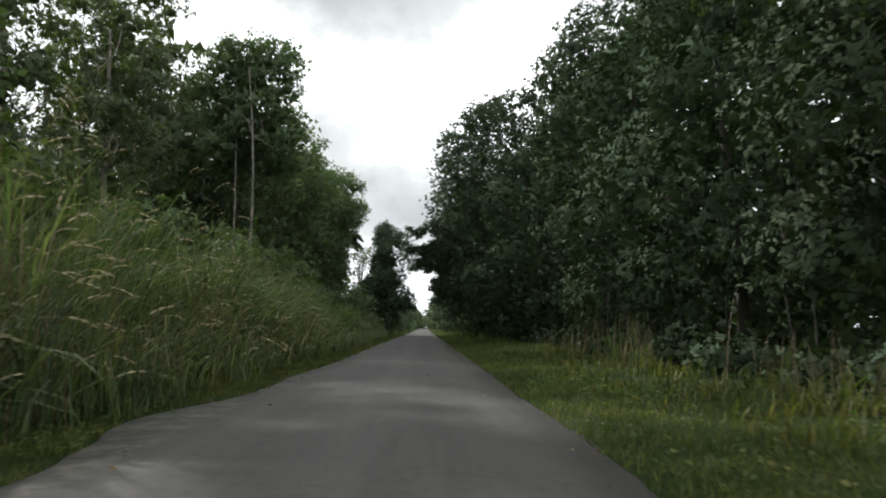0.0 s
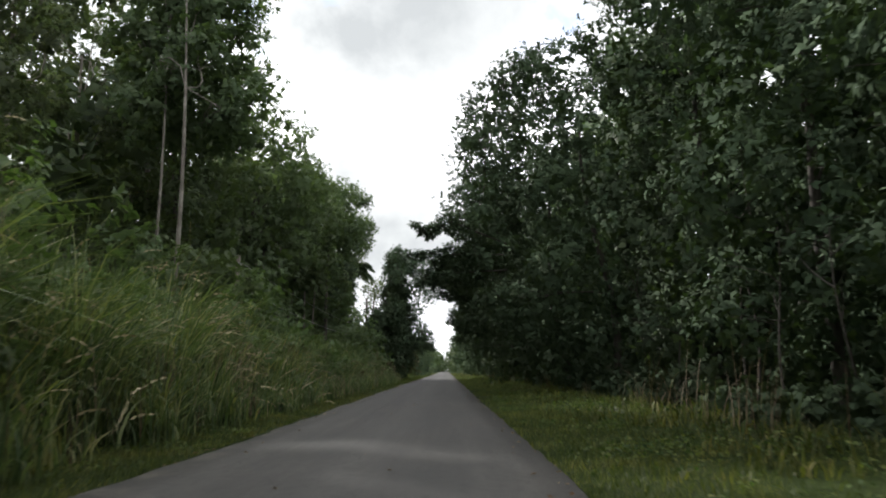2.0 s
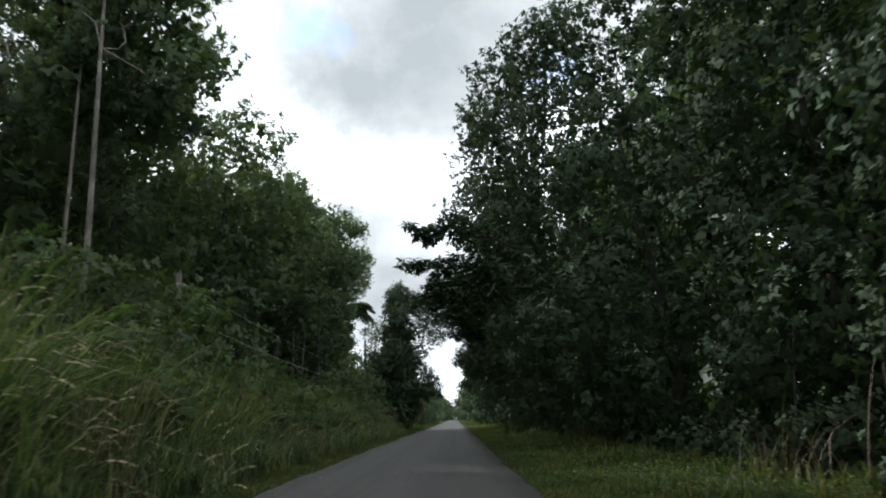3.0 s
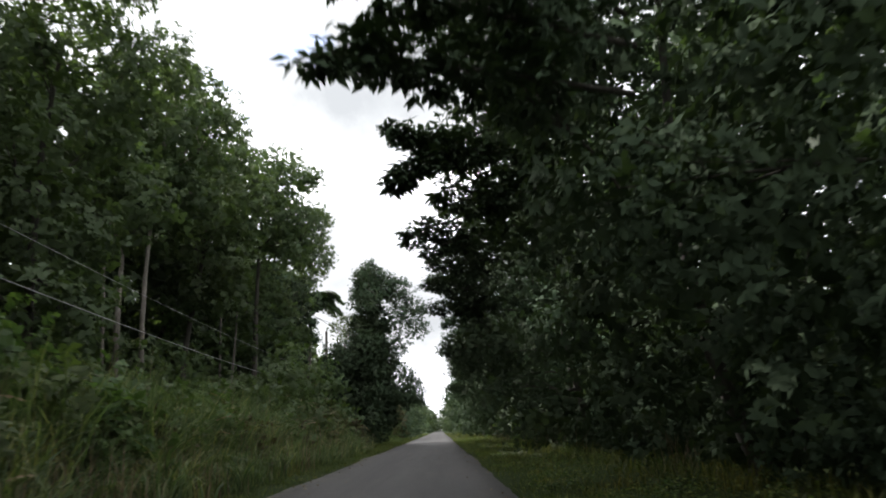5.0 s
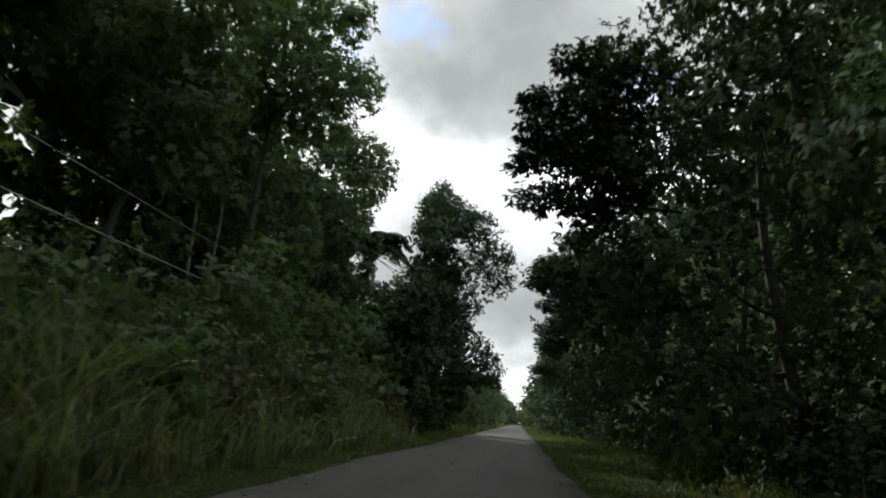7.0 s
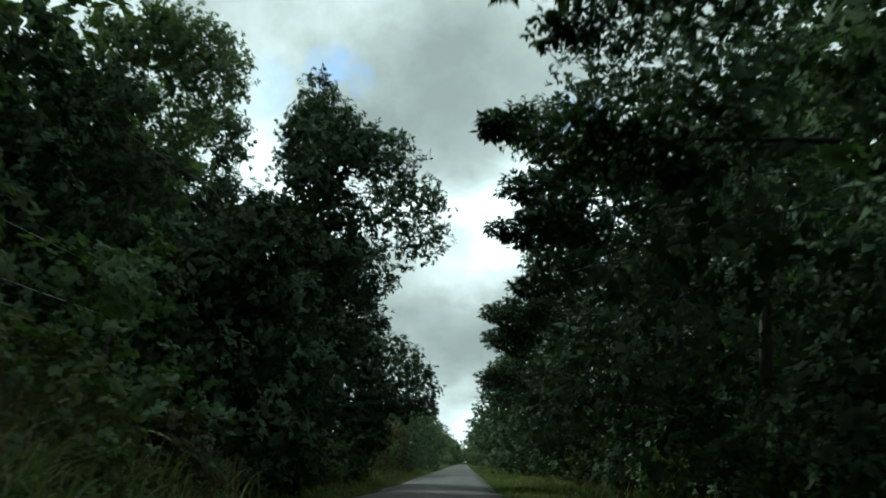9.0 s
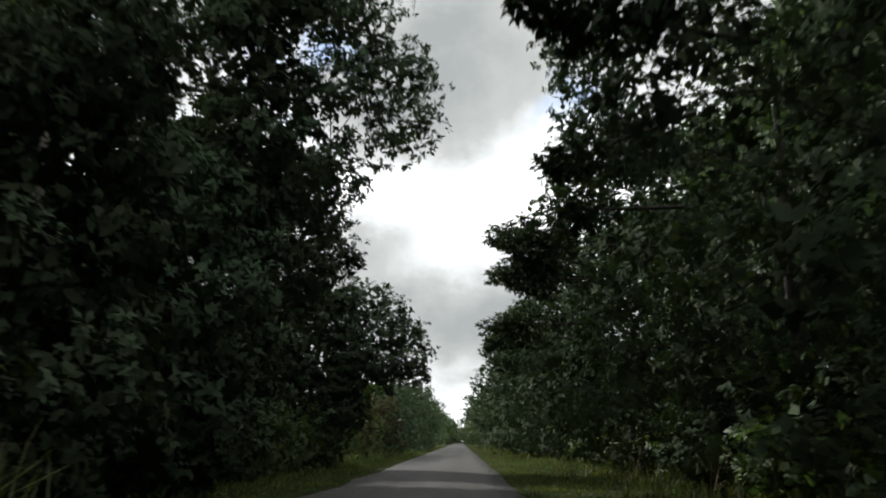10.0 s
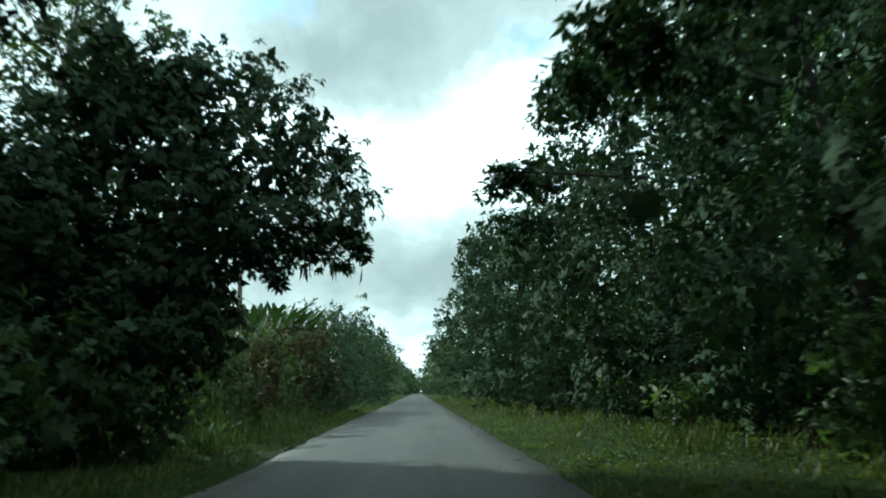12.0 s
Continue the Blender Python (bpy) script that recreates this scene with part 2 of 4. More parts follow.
def plain_material(name, dark, light, rough, scale, metal=0.0):
    m, n = material(name)
    co = n.add("ShaderNodeTexCoord").outputs["Object"]
    col = n.ramp(n.noise(co, scale, 5.0, 0.6), (0.35, dark), (0.65, light))
    p = n.add("ShaderNodeBsdfPrincipled", {"Base Color": col, "Roughness": rough, "Metallic": metal})
    n.add("ShaderNodeOutputMaterial", {"Surface": p.outputs[0]})
    return m


WIRE = plain_material("weathered_cable", (0.22, 0.22, 0.21), (0.40, 0.40, 0.38), 0.45, 9.0)
CERAMIC = plain_material("insulator_glaze", (0.30, 0.28, 0.26), (0.42, 0.40, 0.37), 0.25, 6.0)
STEEL = plain_material("galvanised_steel", (0.30, 0.31, 0.32), (0.45, 0.46, 0.47), 0.45, 12.0, 0.9)
LITTER = leaf_material("fallen_leaf", (0.09, 0.055, 0.03), (0.19, 0.13, 0.07), (0.30, 0.25, 0.16), 0.7, 0.05)

# ---- mesh helpers ----
GEN = np.random.default_rng(11)


def mesh_np(name, verts, faces, normals=None):
    """A mesh from arrays; all faces have the same number of corners. normals: one for each vertex, to round off a mass of leaves."""
    me = bpy.data.meshes.new(name)
    k = faces.shape[1]
    me.vertices.add(len(verts))
    me.vertices.foreach_set("co", np.ascontiguousarray(verts, np.float32).ravel())
    me.loops.add(faces.size)
    me.loops.foreach_set("vertex_index", np.ascontiguousarray(faces, np.int32).ravel())
    me.polygons.add(len(faces))
    me.polygons.foreach_set("loop_start", np.arange(0, faces.size, k, dtype=np.int32))
    me.update(calc_edges=True)
    if normals is not None:
        soft = me.attributes.new("custom_normal", "FLOAT_VECTOR", "POINT")
        soft.data.foreach_set("vector", np.ascontiguousarray(normals, np.float32).ravel())
    return me


def part_np(name, verts, faces, mat, parent=None, label="", smooth=False, normals=None):
    me = mesh_np(name, verts, faces, normals)
    me.materials.append(mat)
    if smooth or normals is not None:
        me.polygons.foreach_set("use_smooth", np.ones(len(me.polygons), bool))
    ob = new(name, me)
    ob.parent = parent
    return tagged(ob, label)


def unit(v):
    return v / np.maximum(np.linalg.norm(v, axis=-1, keepdims=True), 1e-9)


def leaf_arrays(P, D, N, L, W, six=True):
    """Leaves with their stalk at P, pointing along D, facing N: folded along the midrib, tip bent down."""
    D = unit(D)
    S = unit(np.cross(D, N))
    U = np.cross(S, D)
    L, W = L[:, None], W[:, None]
    if six:
        f = 0.16 * W
        v = np.stack([P, P + D * L * 0.30 + S * W * 0.46 + U * f, P + D * L * 0.68 + S * W * 0.40 + U * f * 0.6,
                      P + D * L - U * L * 0.14, P + D * L * 0.68 - S * W * 0.40 + U * f * 0.6, P + D * L * 0.30 - S * W * 0.46 + U * f], 1)
        q = np.array([[0, 1, 2, 3], [0, 3, 4, 5]])
        k = 6
    else:
        f = 0.2 * W
        v = np.stack([P, P + D * L * 0.45 + S * W * 0.5 + U * f, P + D * L, P + D * L * 0.45 - S * W * 0.5 + U * f], 1)
        q = np.array([[0, 1, 2], [0, 2, 3]])
        k = 4
    faces = (np.arange(len(P))[:, None, None] * k + q[None]).reshape(-1, q.shape[1])
    return v.reshape(-1, 3), faces


def tube(points, radii, sides=7):
    """A round tapered stem through points."""
    pts, r = np.array(points, float), np.array(radii, float)
    t = unit(np.gradient(pts, axis=0))
    ref = np.where(np.abs(t[:, 2:3]) > 0.9, np.array([[1.0, 0, 0]]), np.array([[0, 0, 1.0]]))
    a = unit(np.cross(t, ref))
    b = np.cross(t, a)
    ang = np.linspace(0, 2 * np.pi, sides, endpoint=False)
    v = pts[:, None] + r[:, None, None] * (np.cos(ang)[None, :, None] * a[:, None] + np.sin(ang)[None, :, None] * b[:, None])
    n = len(pts)
    i, j = np.meshgrid(np.arange(n - 1), np.arange(sides), indexing="ij")
    f = np.stack([i * sides + j, i * sides + (j + 1) % sides, (i + 1) * sides + (j + 1) % sides, (i + 1) * sides + j], -1).reshape(-1, 4)
    return v.reshape(-1, 3), f


def joined(pieces):
    """Several (verts, faces) or (verts, faces, normals) as one."""
    vs, fs, ns, o = [], [], [], 0
    for v, f, *n in pieces:
        vs.append(v), fs.append(f + o), ns.extend(n)
        o += len(v)
    return (np.concatenate(vs), np.concatenate(fs), *([np.concatenate(ns)] if ns else []))


def wavy(p, q, bend, steps=7, rng=GEN):
    """A slightly crooked line of points from p to q."""
    p, q = np.array(p, float), np.array(q, float)
    s = np.linspace(0, 1, steps)[:, None]
    off = rng.normal(size=(2, 3)) * bend
    return p + (q - p) * s + off[0] * np.sin(np.pi * s) + off[1] * 0.5 * np.sin(2 * np.pi * s)


# ---- plants ----


def lobes_of(cx, cy, rx, ry, z0, z1, count, rng, size=0.40):
    """Rounded masses that make up a crown, spread over an egg-shaped whole."""
    out = []
    zm, zh = (z0 + z1) / 2, (z1 - z0) / 2
    for i in range(count):
        z = z0 + (z1 - z0) * ((i + 0.5) / count)
        prof = max(0.25, 1 - abs((z - zm) / zh) ** 2.6) ** 0.5
        a = i * 2.39996 + rng.uniform(-0.5, 0.5)
        k = rng.uniform(0.40, 0.80 if size < 0.36 else 0.72) * prof
        r = size * (rx + ry) / 2 * rng.uniform(0.75, 1.25)
        zz = min(max(z, z0 + r * 0.6), z1 - r * 0.75)
        out.append((cx + rx * k * math.cos(a), cy + ry * k * math.sin(a), zz, r * 1.05, r * 1.05, r * rng.uniform(0.7, 0.95)))
    return out


def crown_arrays(lobes, twigs, per, leaf, rng, face=(0, 0), six=True, droop=0.35, inner=0.0, wide=1.0, clump=5, soft=0.65, spray=0.0):
    """Leaves in whorls round the tips of twigs that stand on the lobes, the twigs drawn together into clumps. face: the side towards the
    light and the road, where the leaves stand closer. soft: how far the leaves' normals follow the mass that they grow on."""
    lob = np.array(lobes, float)
    area = lob[:, 3] * lob[:, 5] + lob[:, 4] * lob[:, 5] + lob[:, 3] * lob[:, 4]
    want, got_c, got_d = max(4, twigs // clump), [], []
    have = 0
    while have < want:
        k = rng.choice(len(lob), size=want * 2, p=area / area.sum())
        d = unit(rng.normal(size=(want * 2, 3)))
        rad = np.clip(rng.normal(0.94, 0.08, want * 2), 0.6, 1.12)
        bump = 0.12 * np.sin(d[:, 0] * 5 + k) * np.cos(d[:, 1] * 6 + d[:, 2] * 5 + k * 2)
        c = lob[k, :3] + d * lob[k, 3:] * (rad + bump)[:, None]
        inside = np.zeros(len(c), bool)
        for q in lob:
            inside |= (((c - q[:3]) / (q[3:] * 0.78)) ** 2).sum(1) < 1
        keep = ~inside | (rng.random(len(c)) < inner)
        if face != (0, 0):
            side = d[:, 0] * face[0] + d[:, 1] * face[1]
            keep &= rng.random(len(c)) < np.clip(0.70 + side * 0.80, 0.06, 1.0)
        keep &= c[:, 2] > 0.15
        got_c.append(c[keep]), got_d.append(d[keep])
        have += keep.sum()
    c, d = np.concatenate(got_c)[:want], np.concatenate(got_d)[:want]
    if clump > 1:
        reach = max(0.22, leaf * 1.25)
        c, d = np.repeat(c, clump, 0), np.repeat(d, clump, 0)
        off = np.clip(rng.normal(size=c.shape), -1.5, 1.5) * reach * np.array([1, 1, 0.75])
        c, d = c + off, unit(d + unit(off) * 0.45)
    twig = unit(d * 0.8 + rng.normal(size=c.shape) * 0.45 + np.array([0, 0, 0.25]))
    if spray:       # long shoots that break the outline
        shoot = rng.random(len(c)) < spray
        c = c + d * (shoot * rng.uniform(0.1, 0.42, len(c)))[:, None] + np.array([0, 0, -0.08]) * shoot[:, None]
    c, d, twig = np.repeat(c, per, 0), np.repeat(d, per, 0), np.repeat(twig, per, 0)
    n = len(c)
    ref = unit(rng.normal(size=(n, 3)))
    out = unit(np.cross(twig, ref))
    lift = rng.uniform(-0.15, 0.75, n)[:, None]
    P = c + twig * rng.uniform(-0.5, 0.12, n)[:, None] * leaf + rng.normal(size=(n, 3)) * leaf * 0.16
    D = out + twig * lift + np.array([0, 0, -droop])
    N = twig + rng.normal(size=(n, 3)) * 0.25 + np.array([0, 0, 0.35]) + d * 0.4
    L = leaf * rng.uniform(0.6, 1.2, n)
    v, f = leaf_arrays(P, D, N, L, L * rng.uniform(0.40, 0.56, n) * wide, six)
    U = unit(N - unit(D) * (N * unit(D)).sum(1, keepdims=True))
    nrm = unit(d * soft + U * (1 - soft) + np.array([0, 0, 0.12]))
    return v, f, np.repeat(nrm, 6 if six else 4, 0)


def tree(label, base, crown, seed, leaf=0.24, clusters=1950, per=10, mat=LEAF, bark=BARK, extra=(), lobes=24, size=0.30, trunk_r=0.22,
         face=(0, 0), six=False, group="roadside trees", name="broadleaf_tree", droop=0.35, limbs=7, lean=(0.0, 0.0), inner=0.05, depth=True, core=800, shell=0.32, boughs=()):
    """A broadleaf tree: tapered trunk, limbs to the leaf masses, and a crown of many leaves. crown: x, y, rx, ry, z0, z1."""
    rng = np.random.default_rng(seed)
    root = tagged(new(name), label, "tree", group)
    root.location = (base[0], base[1], 0)
    o = np.array([base[0], base[1], 0.0])
    cx, cy, rx, ry, z0, z1 = crown
    masses = lobes_of(cx, cy, rx, ry, z0, z1, lobes, rng, size) + list(extra)
    top = np.array([cx + lean[0], cy + lean[1], z0 + (z1 - z0) * 0.72])
    line = wavy(o + (0, 0, -0.2), top, 0.35 if trunk_r > 0.16 else 0.5, 9, rng)
    rad = trunk_r * np.linspace(1.0, 0.28, 9)
    rad[0] *= 1.35
    v, f = tube(line, rad, 9)
    part_np("trunk", v - o, f, bark, root, smooth=True)
    hanging = sorted(range(len(masses) - len(extra), len(masses)), key=lambda i: math.hypot(masses[i][0] - line[4, 0], masses[i][1] - line[4, 1]))
    order = hanging + list(rng.permutation(len(masses) - len(extra)))
    grown = []
    for i in order[:max(limbs, len(extra))]:
        q = np.array(masses[i][:3])
        s = int(np.clip(np.searchsorted(line[:, 2], max(q[2] * 0.72, z0 * 0.98)), 2, 7))
        start, thick = line[s], rad[s] * 0.55
        if i in hanging:        # outer boughs branch off inner ones
            near = [p for b in grown for p in b[3:]]
            thick = rad[s] * 0.34
            if near:
                p = min(near, key=lambda p: np.linalg.norm(p - q))
                if np.linalg.norm(p - q) < np.linalg.norm(line[s] - q):
                    start, thick = p, 0.026
        bough = wavy(start, start + (q - start) * (1.0 if i in hanging else 0.8), 0.45 if thick > 0.03 else 0.15, 6, rng)
        if i in hanging:
            grown.append(bough)
        pieces = [tube(bough, np.linspace(thick, 0.012, 6), 6)]
        for _ in range(4):
            tip = q + unit(rng.normal(size=3)) * np.array(masses[i][3:]) * 0.9
            pieces.append(tube(wavy(bough[rng.integers(2, 5)], tip, 0.12, 4, rng), np.linspace(0.022, 0.006, 4), 4))
        v, f = joined(pieces)
        part_np("limb", v - o, f, bark, root, smooth=True)
    v, f, nrm = crown_arrays(masses, int(clusters * 0.54), per, leaf, rng, face, six, droop, inner, 1.0, 5, 0.65, 0.3)
    if len(extra):
        sprigs = int(sum(16 + 95 * q[3] ** 2 for q in extra))
        v2, f2, n2 = crown_arrays(list(extra), sprigs, 9, min(leaf, 0.17), rng, (0, 0), six, droop + 0.15, 0.1, 1.0, 4, 0.45, 0.3)
        v, f, nrm = joined([(v, f, nrm), (v2, f2, n2)])
    if boughs:
        v, f, nrm = joined([(v, f, nrm)] + [leafy_bough(root, o, line_b, bark, rng) for line_b in boughs])
    part_np("crown", v - o, f, mat, root, normals=nrm)
    if depth:       # closed foliage just under the outer twigs
        own = masses[:len(masses) - len(extra)]
        heart = [] if depth == "lobes" else [(cx, cy, z0 + (z1 - z0) * q, rx * 0.62, ry * 0.62, (z1 - z0) * 0.2) for q in (0.25, 0.5, 0.72)]
        filling = np.array(own + heart)
        filling[:, 3:] *= 0.86
        pieces = [crown_arrays(filling, core, 6, shell, rng, face, False, 0.25, 0.10, 1.25, 2, 0.8)]
        filling[:, 3:] *= 0.70      # the dense dark middle
        pieces.append(crown_arrays(filling, 240, 6, 0.39, rng, face, False, 0.2, 0.4, 1.5, 1, 0.9))
        hung = [np.array(q) * np.array((1, 1, 1, 0.72, 0.72, 0.72)) for q in extra if q[3] > 0.7]
        if hung:
            pieces.append(crown_arrays(hung, int(60 * sum(q[3] ** 2 for q in hung)), 6, 0.26, rng, (0, 0), False, 0.3, 0.3, 1.2, 2, 0.7))
        v, f, nrm = joined(pieces)
        part_np("inner_foliage", v - o, f, mat, root, normals=nrm)
    return root


def leafy_bough(root, o, line, bark, rng, leaf=0.22):
    """A leafy bough that reaches out over the road: a bent limb and whorls of hanging leaves. line: x, y, z and half thickness, from inside to the tip."""
    q = np.array(line, float)
    p, r = q[:, :3], q[:, 3]
    back = p[0] + unit(p[0] - p[1]) * 1.6
    seg = np.linalg.norm(np.diff(p, axis=0), axis=1)
    at = np.concatenate([[0], np.cumsum(seg)])
    n = max(10, int(sum(seg * (r[:-1] + r[1:]) / 2) * 98 + 12))
    t = rng.uniform(0, at[-1], n)
    c = np.stack([np.interp(t, at, p[:, k]) for k in range(3)], 1)
    rr = np.interp(t, at, r)[:, None]
    d = unit(rng.normal(size=(n, 3)))
    tip = c + d * rr * np.array([1, 1, 0.85]) * rng.uniform(0.3, 1.1, n)[:, None] ** 0.7
    wood = [tube(np.concatenate([[back], p]), np.linspace(0.05, 0.008, len(p) + 1), 6)]
    for i in range(0, n, 4):
        wood.append(tube(np.stack([c[i] - unit(p[-1] - p[0]) * 0.15, (c[i] + tip[i]) / 2 + (0, 0, 0.04), tip[i]]), [0.011, 0.008, 0.004], 4))
    v, f = joined(wood)
    part_np("limb", v - o, f, bark, root, smooth=True)
    per = 8
    k = np.repeat(np.arange(n), per)
    a = (np.tile(np.arange(per), n) * 2.4 + np.repeat(rng.uniform(0, 6.3, n), per))
    out = np.stack([np.cos(a), np.sin(a), rng.uniform(-1.0, 0.25, n * per)], 1) + d[k] * 0.4
    P = tip[k] + rng.normal(size=(n * per, 3)) * 0.035
    N = np.array([0, 0, 1.0]) + rng.normal(size=P.shape) * 0.3 + d[k] * 0.3
    L = leaf * rng.uniform(0.65, 1.2, n * per)
    v, f = leaf_arrays(P, out, N, L, L * rng.uniform(0.36, 0.50, n * per), False)
    return v, f, np.repeat(unit(N * 0.6 + d[k] * 0.5), 4, 0)


def shrub(label, x, y, r, h, seed, leaf=0.13, clusters=300, per=9, mat=LEAF_VINE, group="undergrowth shrubs", face=(0, 0), name="shrub", six=False):
    """A bush that reaches the ground, with a few stems inside."""
    rng = np.random.default_rng(seed)
    root = tagged(new(name), label, "shrub", group)
    root.location = (x, y, 0)
    masses = lobes_of(0, 0, r, r, 0.1, h, 7, rng, 0.55) + [(0, 0, h * 0.42, r * 0.75, r * 0.75, h * 0.45)]
    v, f, nrm = crown_arrays(masses, int(clusters * 0.36), per, leaf * 1.35, rng, face, six, 0.25, 0.05, 1.35, 4, 0.6, 0.35)
    middle = np.array(masses)
    middle[:, 3:] *= 0.72
    v, f, nrm = joined([(v, f, nrm), crown_arrays(middle, 110 if r < 2 else 240, 6, 0.25, rng, face, False, 0.2, 0.3, 1.3, 1, 0.85)])
    part_np("foliage", v, f, mat, root, normals=nrm)
    for q in masses[:4]:
        v, f = tube(wavy((rng.normal() * 0.12, rng.normal() * 0.12, -0.1), q[:3], 0.12, 5, rng), np.linspace(0.035, 0.01, 5), 5)
        part_np("stem", v, f, BARK, root, smooth=True)
    return root


def blade_arrays(P, H, W, bend, rng, segs=3):
    """Grass blades that rise from P and arch over."""
    n = len(P)
    a = rng.uniform(0, 2 * np.pi, n)
    way = np.stack([np.cos(a), np.sin(a), np.zeros(n)], 1)
    side = np.stack([-np.sin(a), np.cos(a), np.zeros(n)], 1)
    tw = rng.uniform(-0.9, 0.9, n)[:, None]
    side = unit(side + way * tw)
    rings = []
    for s in np.linspace(0, 1, segs + 1):
        p = P + np.array([0, 0, 1.0]) * (H * (s - bend * 0.62 * s ** 2.4))[:, None] + way * (H * bend * (0.25 * s + 0.6 * s ** 2.2))[:, None]
        wd = (W * (0.75 + 0.25 * min(1, s * 4)) * (1 - s) ** 0.6 + 0.0008)[:, None] * 0.5
        rings += [p - side * wd, p + side * wd]
    if segs == 1:       # short blades are single pointed faces
        v = np.stack([rings[0], rings[1], (rings[2] + rings[3]) / 2], 1)
        return v.reshape(-1, 3), np.arange(3 * n).reshape(-1, 3)
    v = np.stack(rings, 1)
    q = np.array([[2 * i, 2 * i + 1, 2 * i + 3, 2 * i + 2] for i in range(segs)])
    f = (np.arange(n)[:, None, None] * (2 * segs + 2) + q[None]).reshape(-1, 4)
    return v.reshape(-1, 3), f


# ---- ground and road ----
ROAD_L, ROAD_R = -3.70, 1.45
rng = np.random.default_rng(3)


def ground_sheet():
    """One sheet to the horizon, finer near the road, with a faint swell under the verges."""
    xs = np.concatenate([[-2500, -900, -300, -120, -60, -30], np.arange(-16, 16.1, 0.8), [30, 60, 120, 300, 900, 2500]])
    ys = np.concatenate([[-2500, -900, -300, -120], np.arange(-40, 220, 1.6), np.arange(220, 720, 25), [900, 1500, 3000]])
    X, Y = np.meshgrid(xs, ys, indexing="ij")
    off = np.maximum(np.maximum(X - ROAD_R, ROAD_L - X), 0)
    Z = -0.03 + 0.10 * np.clip((off - 0.4) / 3, 0, 1) * (1 + 0.5 * np.sin(X * 1.7 + Y * 0.9) * np.cos(Y * 0.6)) * (off < 25)
    V = np.stack([X, Y, Z], -1).reshape(-1, 3)
    a, b = len(xs), len(ys)
    i, j = np.meshgrid(np.arange(a - 1), np.arange(b - 1), indexing="ij")
    F = np.stack([i * b + j, (i + 1) * b + j, (i + 1) * b + j + 1, i * b + j + 1], -1).reshape(-1, 4)
    return tagged(part_np("ground", V, F, SOIL, smooth=True), "flat grassy earth on both sides of a country road", "ground", kind="structure")


def road_left(y):
    """The left edge of the asphalt, which widens into a small gravelled apron near the start."""
    return ROAD_L - 0.75 * np.exp(-((y - 12.0) / 2.9) ** 2)


def road_sheet():
    """Narrow worn road with ragged edges and a faint crown, its sides reaching into the earth."""
    ys = np.concatenate([np.arange(-40, 200, 0.4), np.arange(200, 650, 6.0)])
    n = len(ys)

    def ragged(seed, amp):
        g = np.random.default_rng(seed)
        small, large = g.normal(size=n), np.interp(ys, np.arange(-50, 960, 5.0), g.normal(size=202))
        return amp * (0.45 * np.convolve(small, np.ones(3) / 3, "same") + 0.8 * large)

    left, right = road_left(ys) + ragged(1, 0.10), ROAD_R + ragged(2, 0.07)
    cols = np.linspace(0, 1, 9)
    X = left[:, None] + (right - left)[:, None] * cols
    Z = 0.012 + 0.045 * (1 - (2 * cols - 1) ** 2)[None, :] + np.zeros((n, 1))
    X = np.concatenate([left[:, None] - 0.05, X, right[:, None] + 0.05], 1)
    Z = np.concatenate([np.full((n, 1), -0.10), Z, np.full((n, 1), -0.10)], 1)
    V = np.stack([X, np.repeat(ys[:, None], X.shape[1], 1), Z], -1).reshape(-1, 3)
    k = X.shape[1]
    i, j = np.meshgrid(np.arange(n - 1), np.arange(k - 1), indexing="ij")
    F = np.stack([i * k + j, i * k + j + 1, (i + 1) * k + j + 1, (i + 1) * k + j], -1).reshape(-1, 4)
    return tagged(part_np("road", V, F, ASPHALT, smooth=True), "narrow straight road of worn grey asphalt, no markings", "road", kind="structure")


ground_sheet()
road_sheet()

# ---- trees on the right: a close wall that overhangs the road ----
BROAD = "tall broadleaf tree with dense dark green foliage beside the road"
OVER = "broadleaf tree whose big-leaved boughs hang over the road"
IN_L, IN_R = (-0.8, -0.6), (0.8, -0.6)      # sides that face the road
R = dict(face=IN_L, core=1500, shell=0.22)
EDGE = dict(face=IN_L, core=2500, shell=0.24)
# the first two are unseen, added behind the start to block sky light
tree(BROAD, (10.5, -14), (10, -14, 5, 6, 0.5, 14), 101, clusters=220, leaf=0.5, core=300, shell=0.5, face=IN_L)
tree(BROAD, (10.5, -3), (10, -3, 4.8, 5.5, 0.5, 14), 102, clusters=220, leaf=0.5, core=300, shell=0.5, face=IN_L)
tree(BROAD, (11, 8), (10.8, 8, 4.4, 5, 0.8, 15), 103, mat=LEAF_SHADED, clusters=2500, leaf=0.15, per=11, **EDGE)
tree(BROAD, (11, 17), (10.6, 17, 4.4, 5, 1.6, 16), 104, lobes=15, size=0.38, leaf=0.16, clusters=2600, per=11, mat=LEAF_SHADED, **EDGE)
tree(BROAD, (10.2, 27), (9.6, 27, 4.6, 5, 1.4, 16.5), 105, lobes=15, size=0.38, leaf=0.17, clusters=2400, per=11, mat=LEAF_SHADED, **EDGE)
tree(BROAD, (10, 37), (9.4, 37, 4.8, 5, 1.0, 17), 106, lobes=15, size=0.38, mat=LEAF_SHADED, leaf=0.17, clusters=2400, per=11, **EDGE)
tree(BROAD, (9.8, 46.5), (9.4, 46.5, 4.8, 4.6, 1.0, 18.5), 107, lobes=15, size=0.38, mat=LEAF_SHADED, leaf=0.17, clusters=2400, per=11, **EDGE)
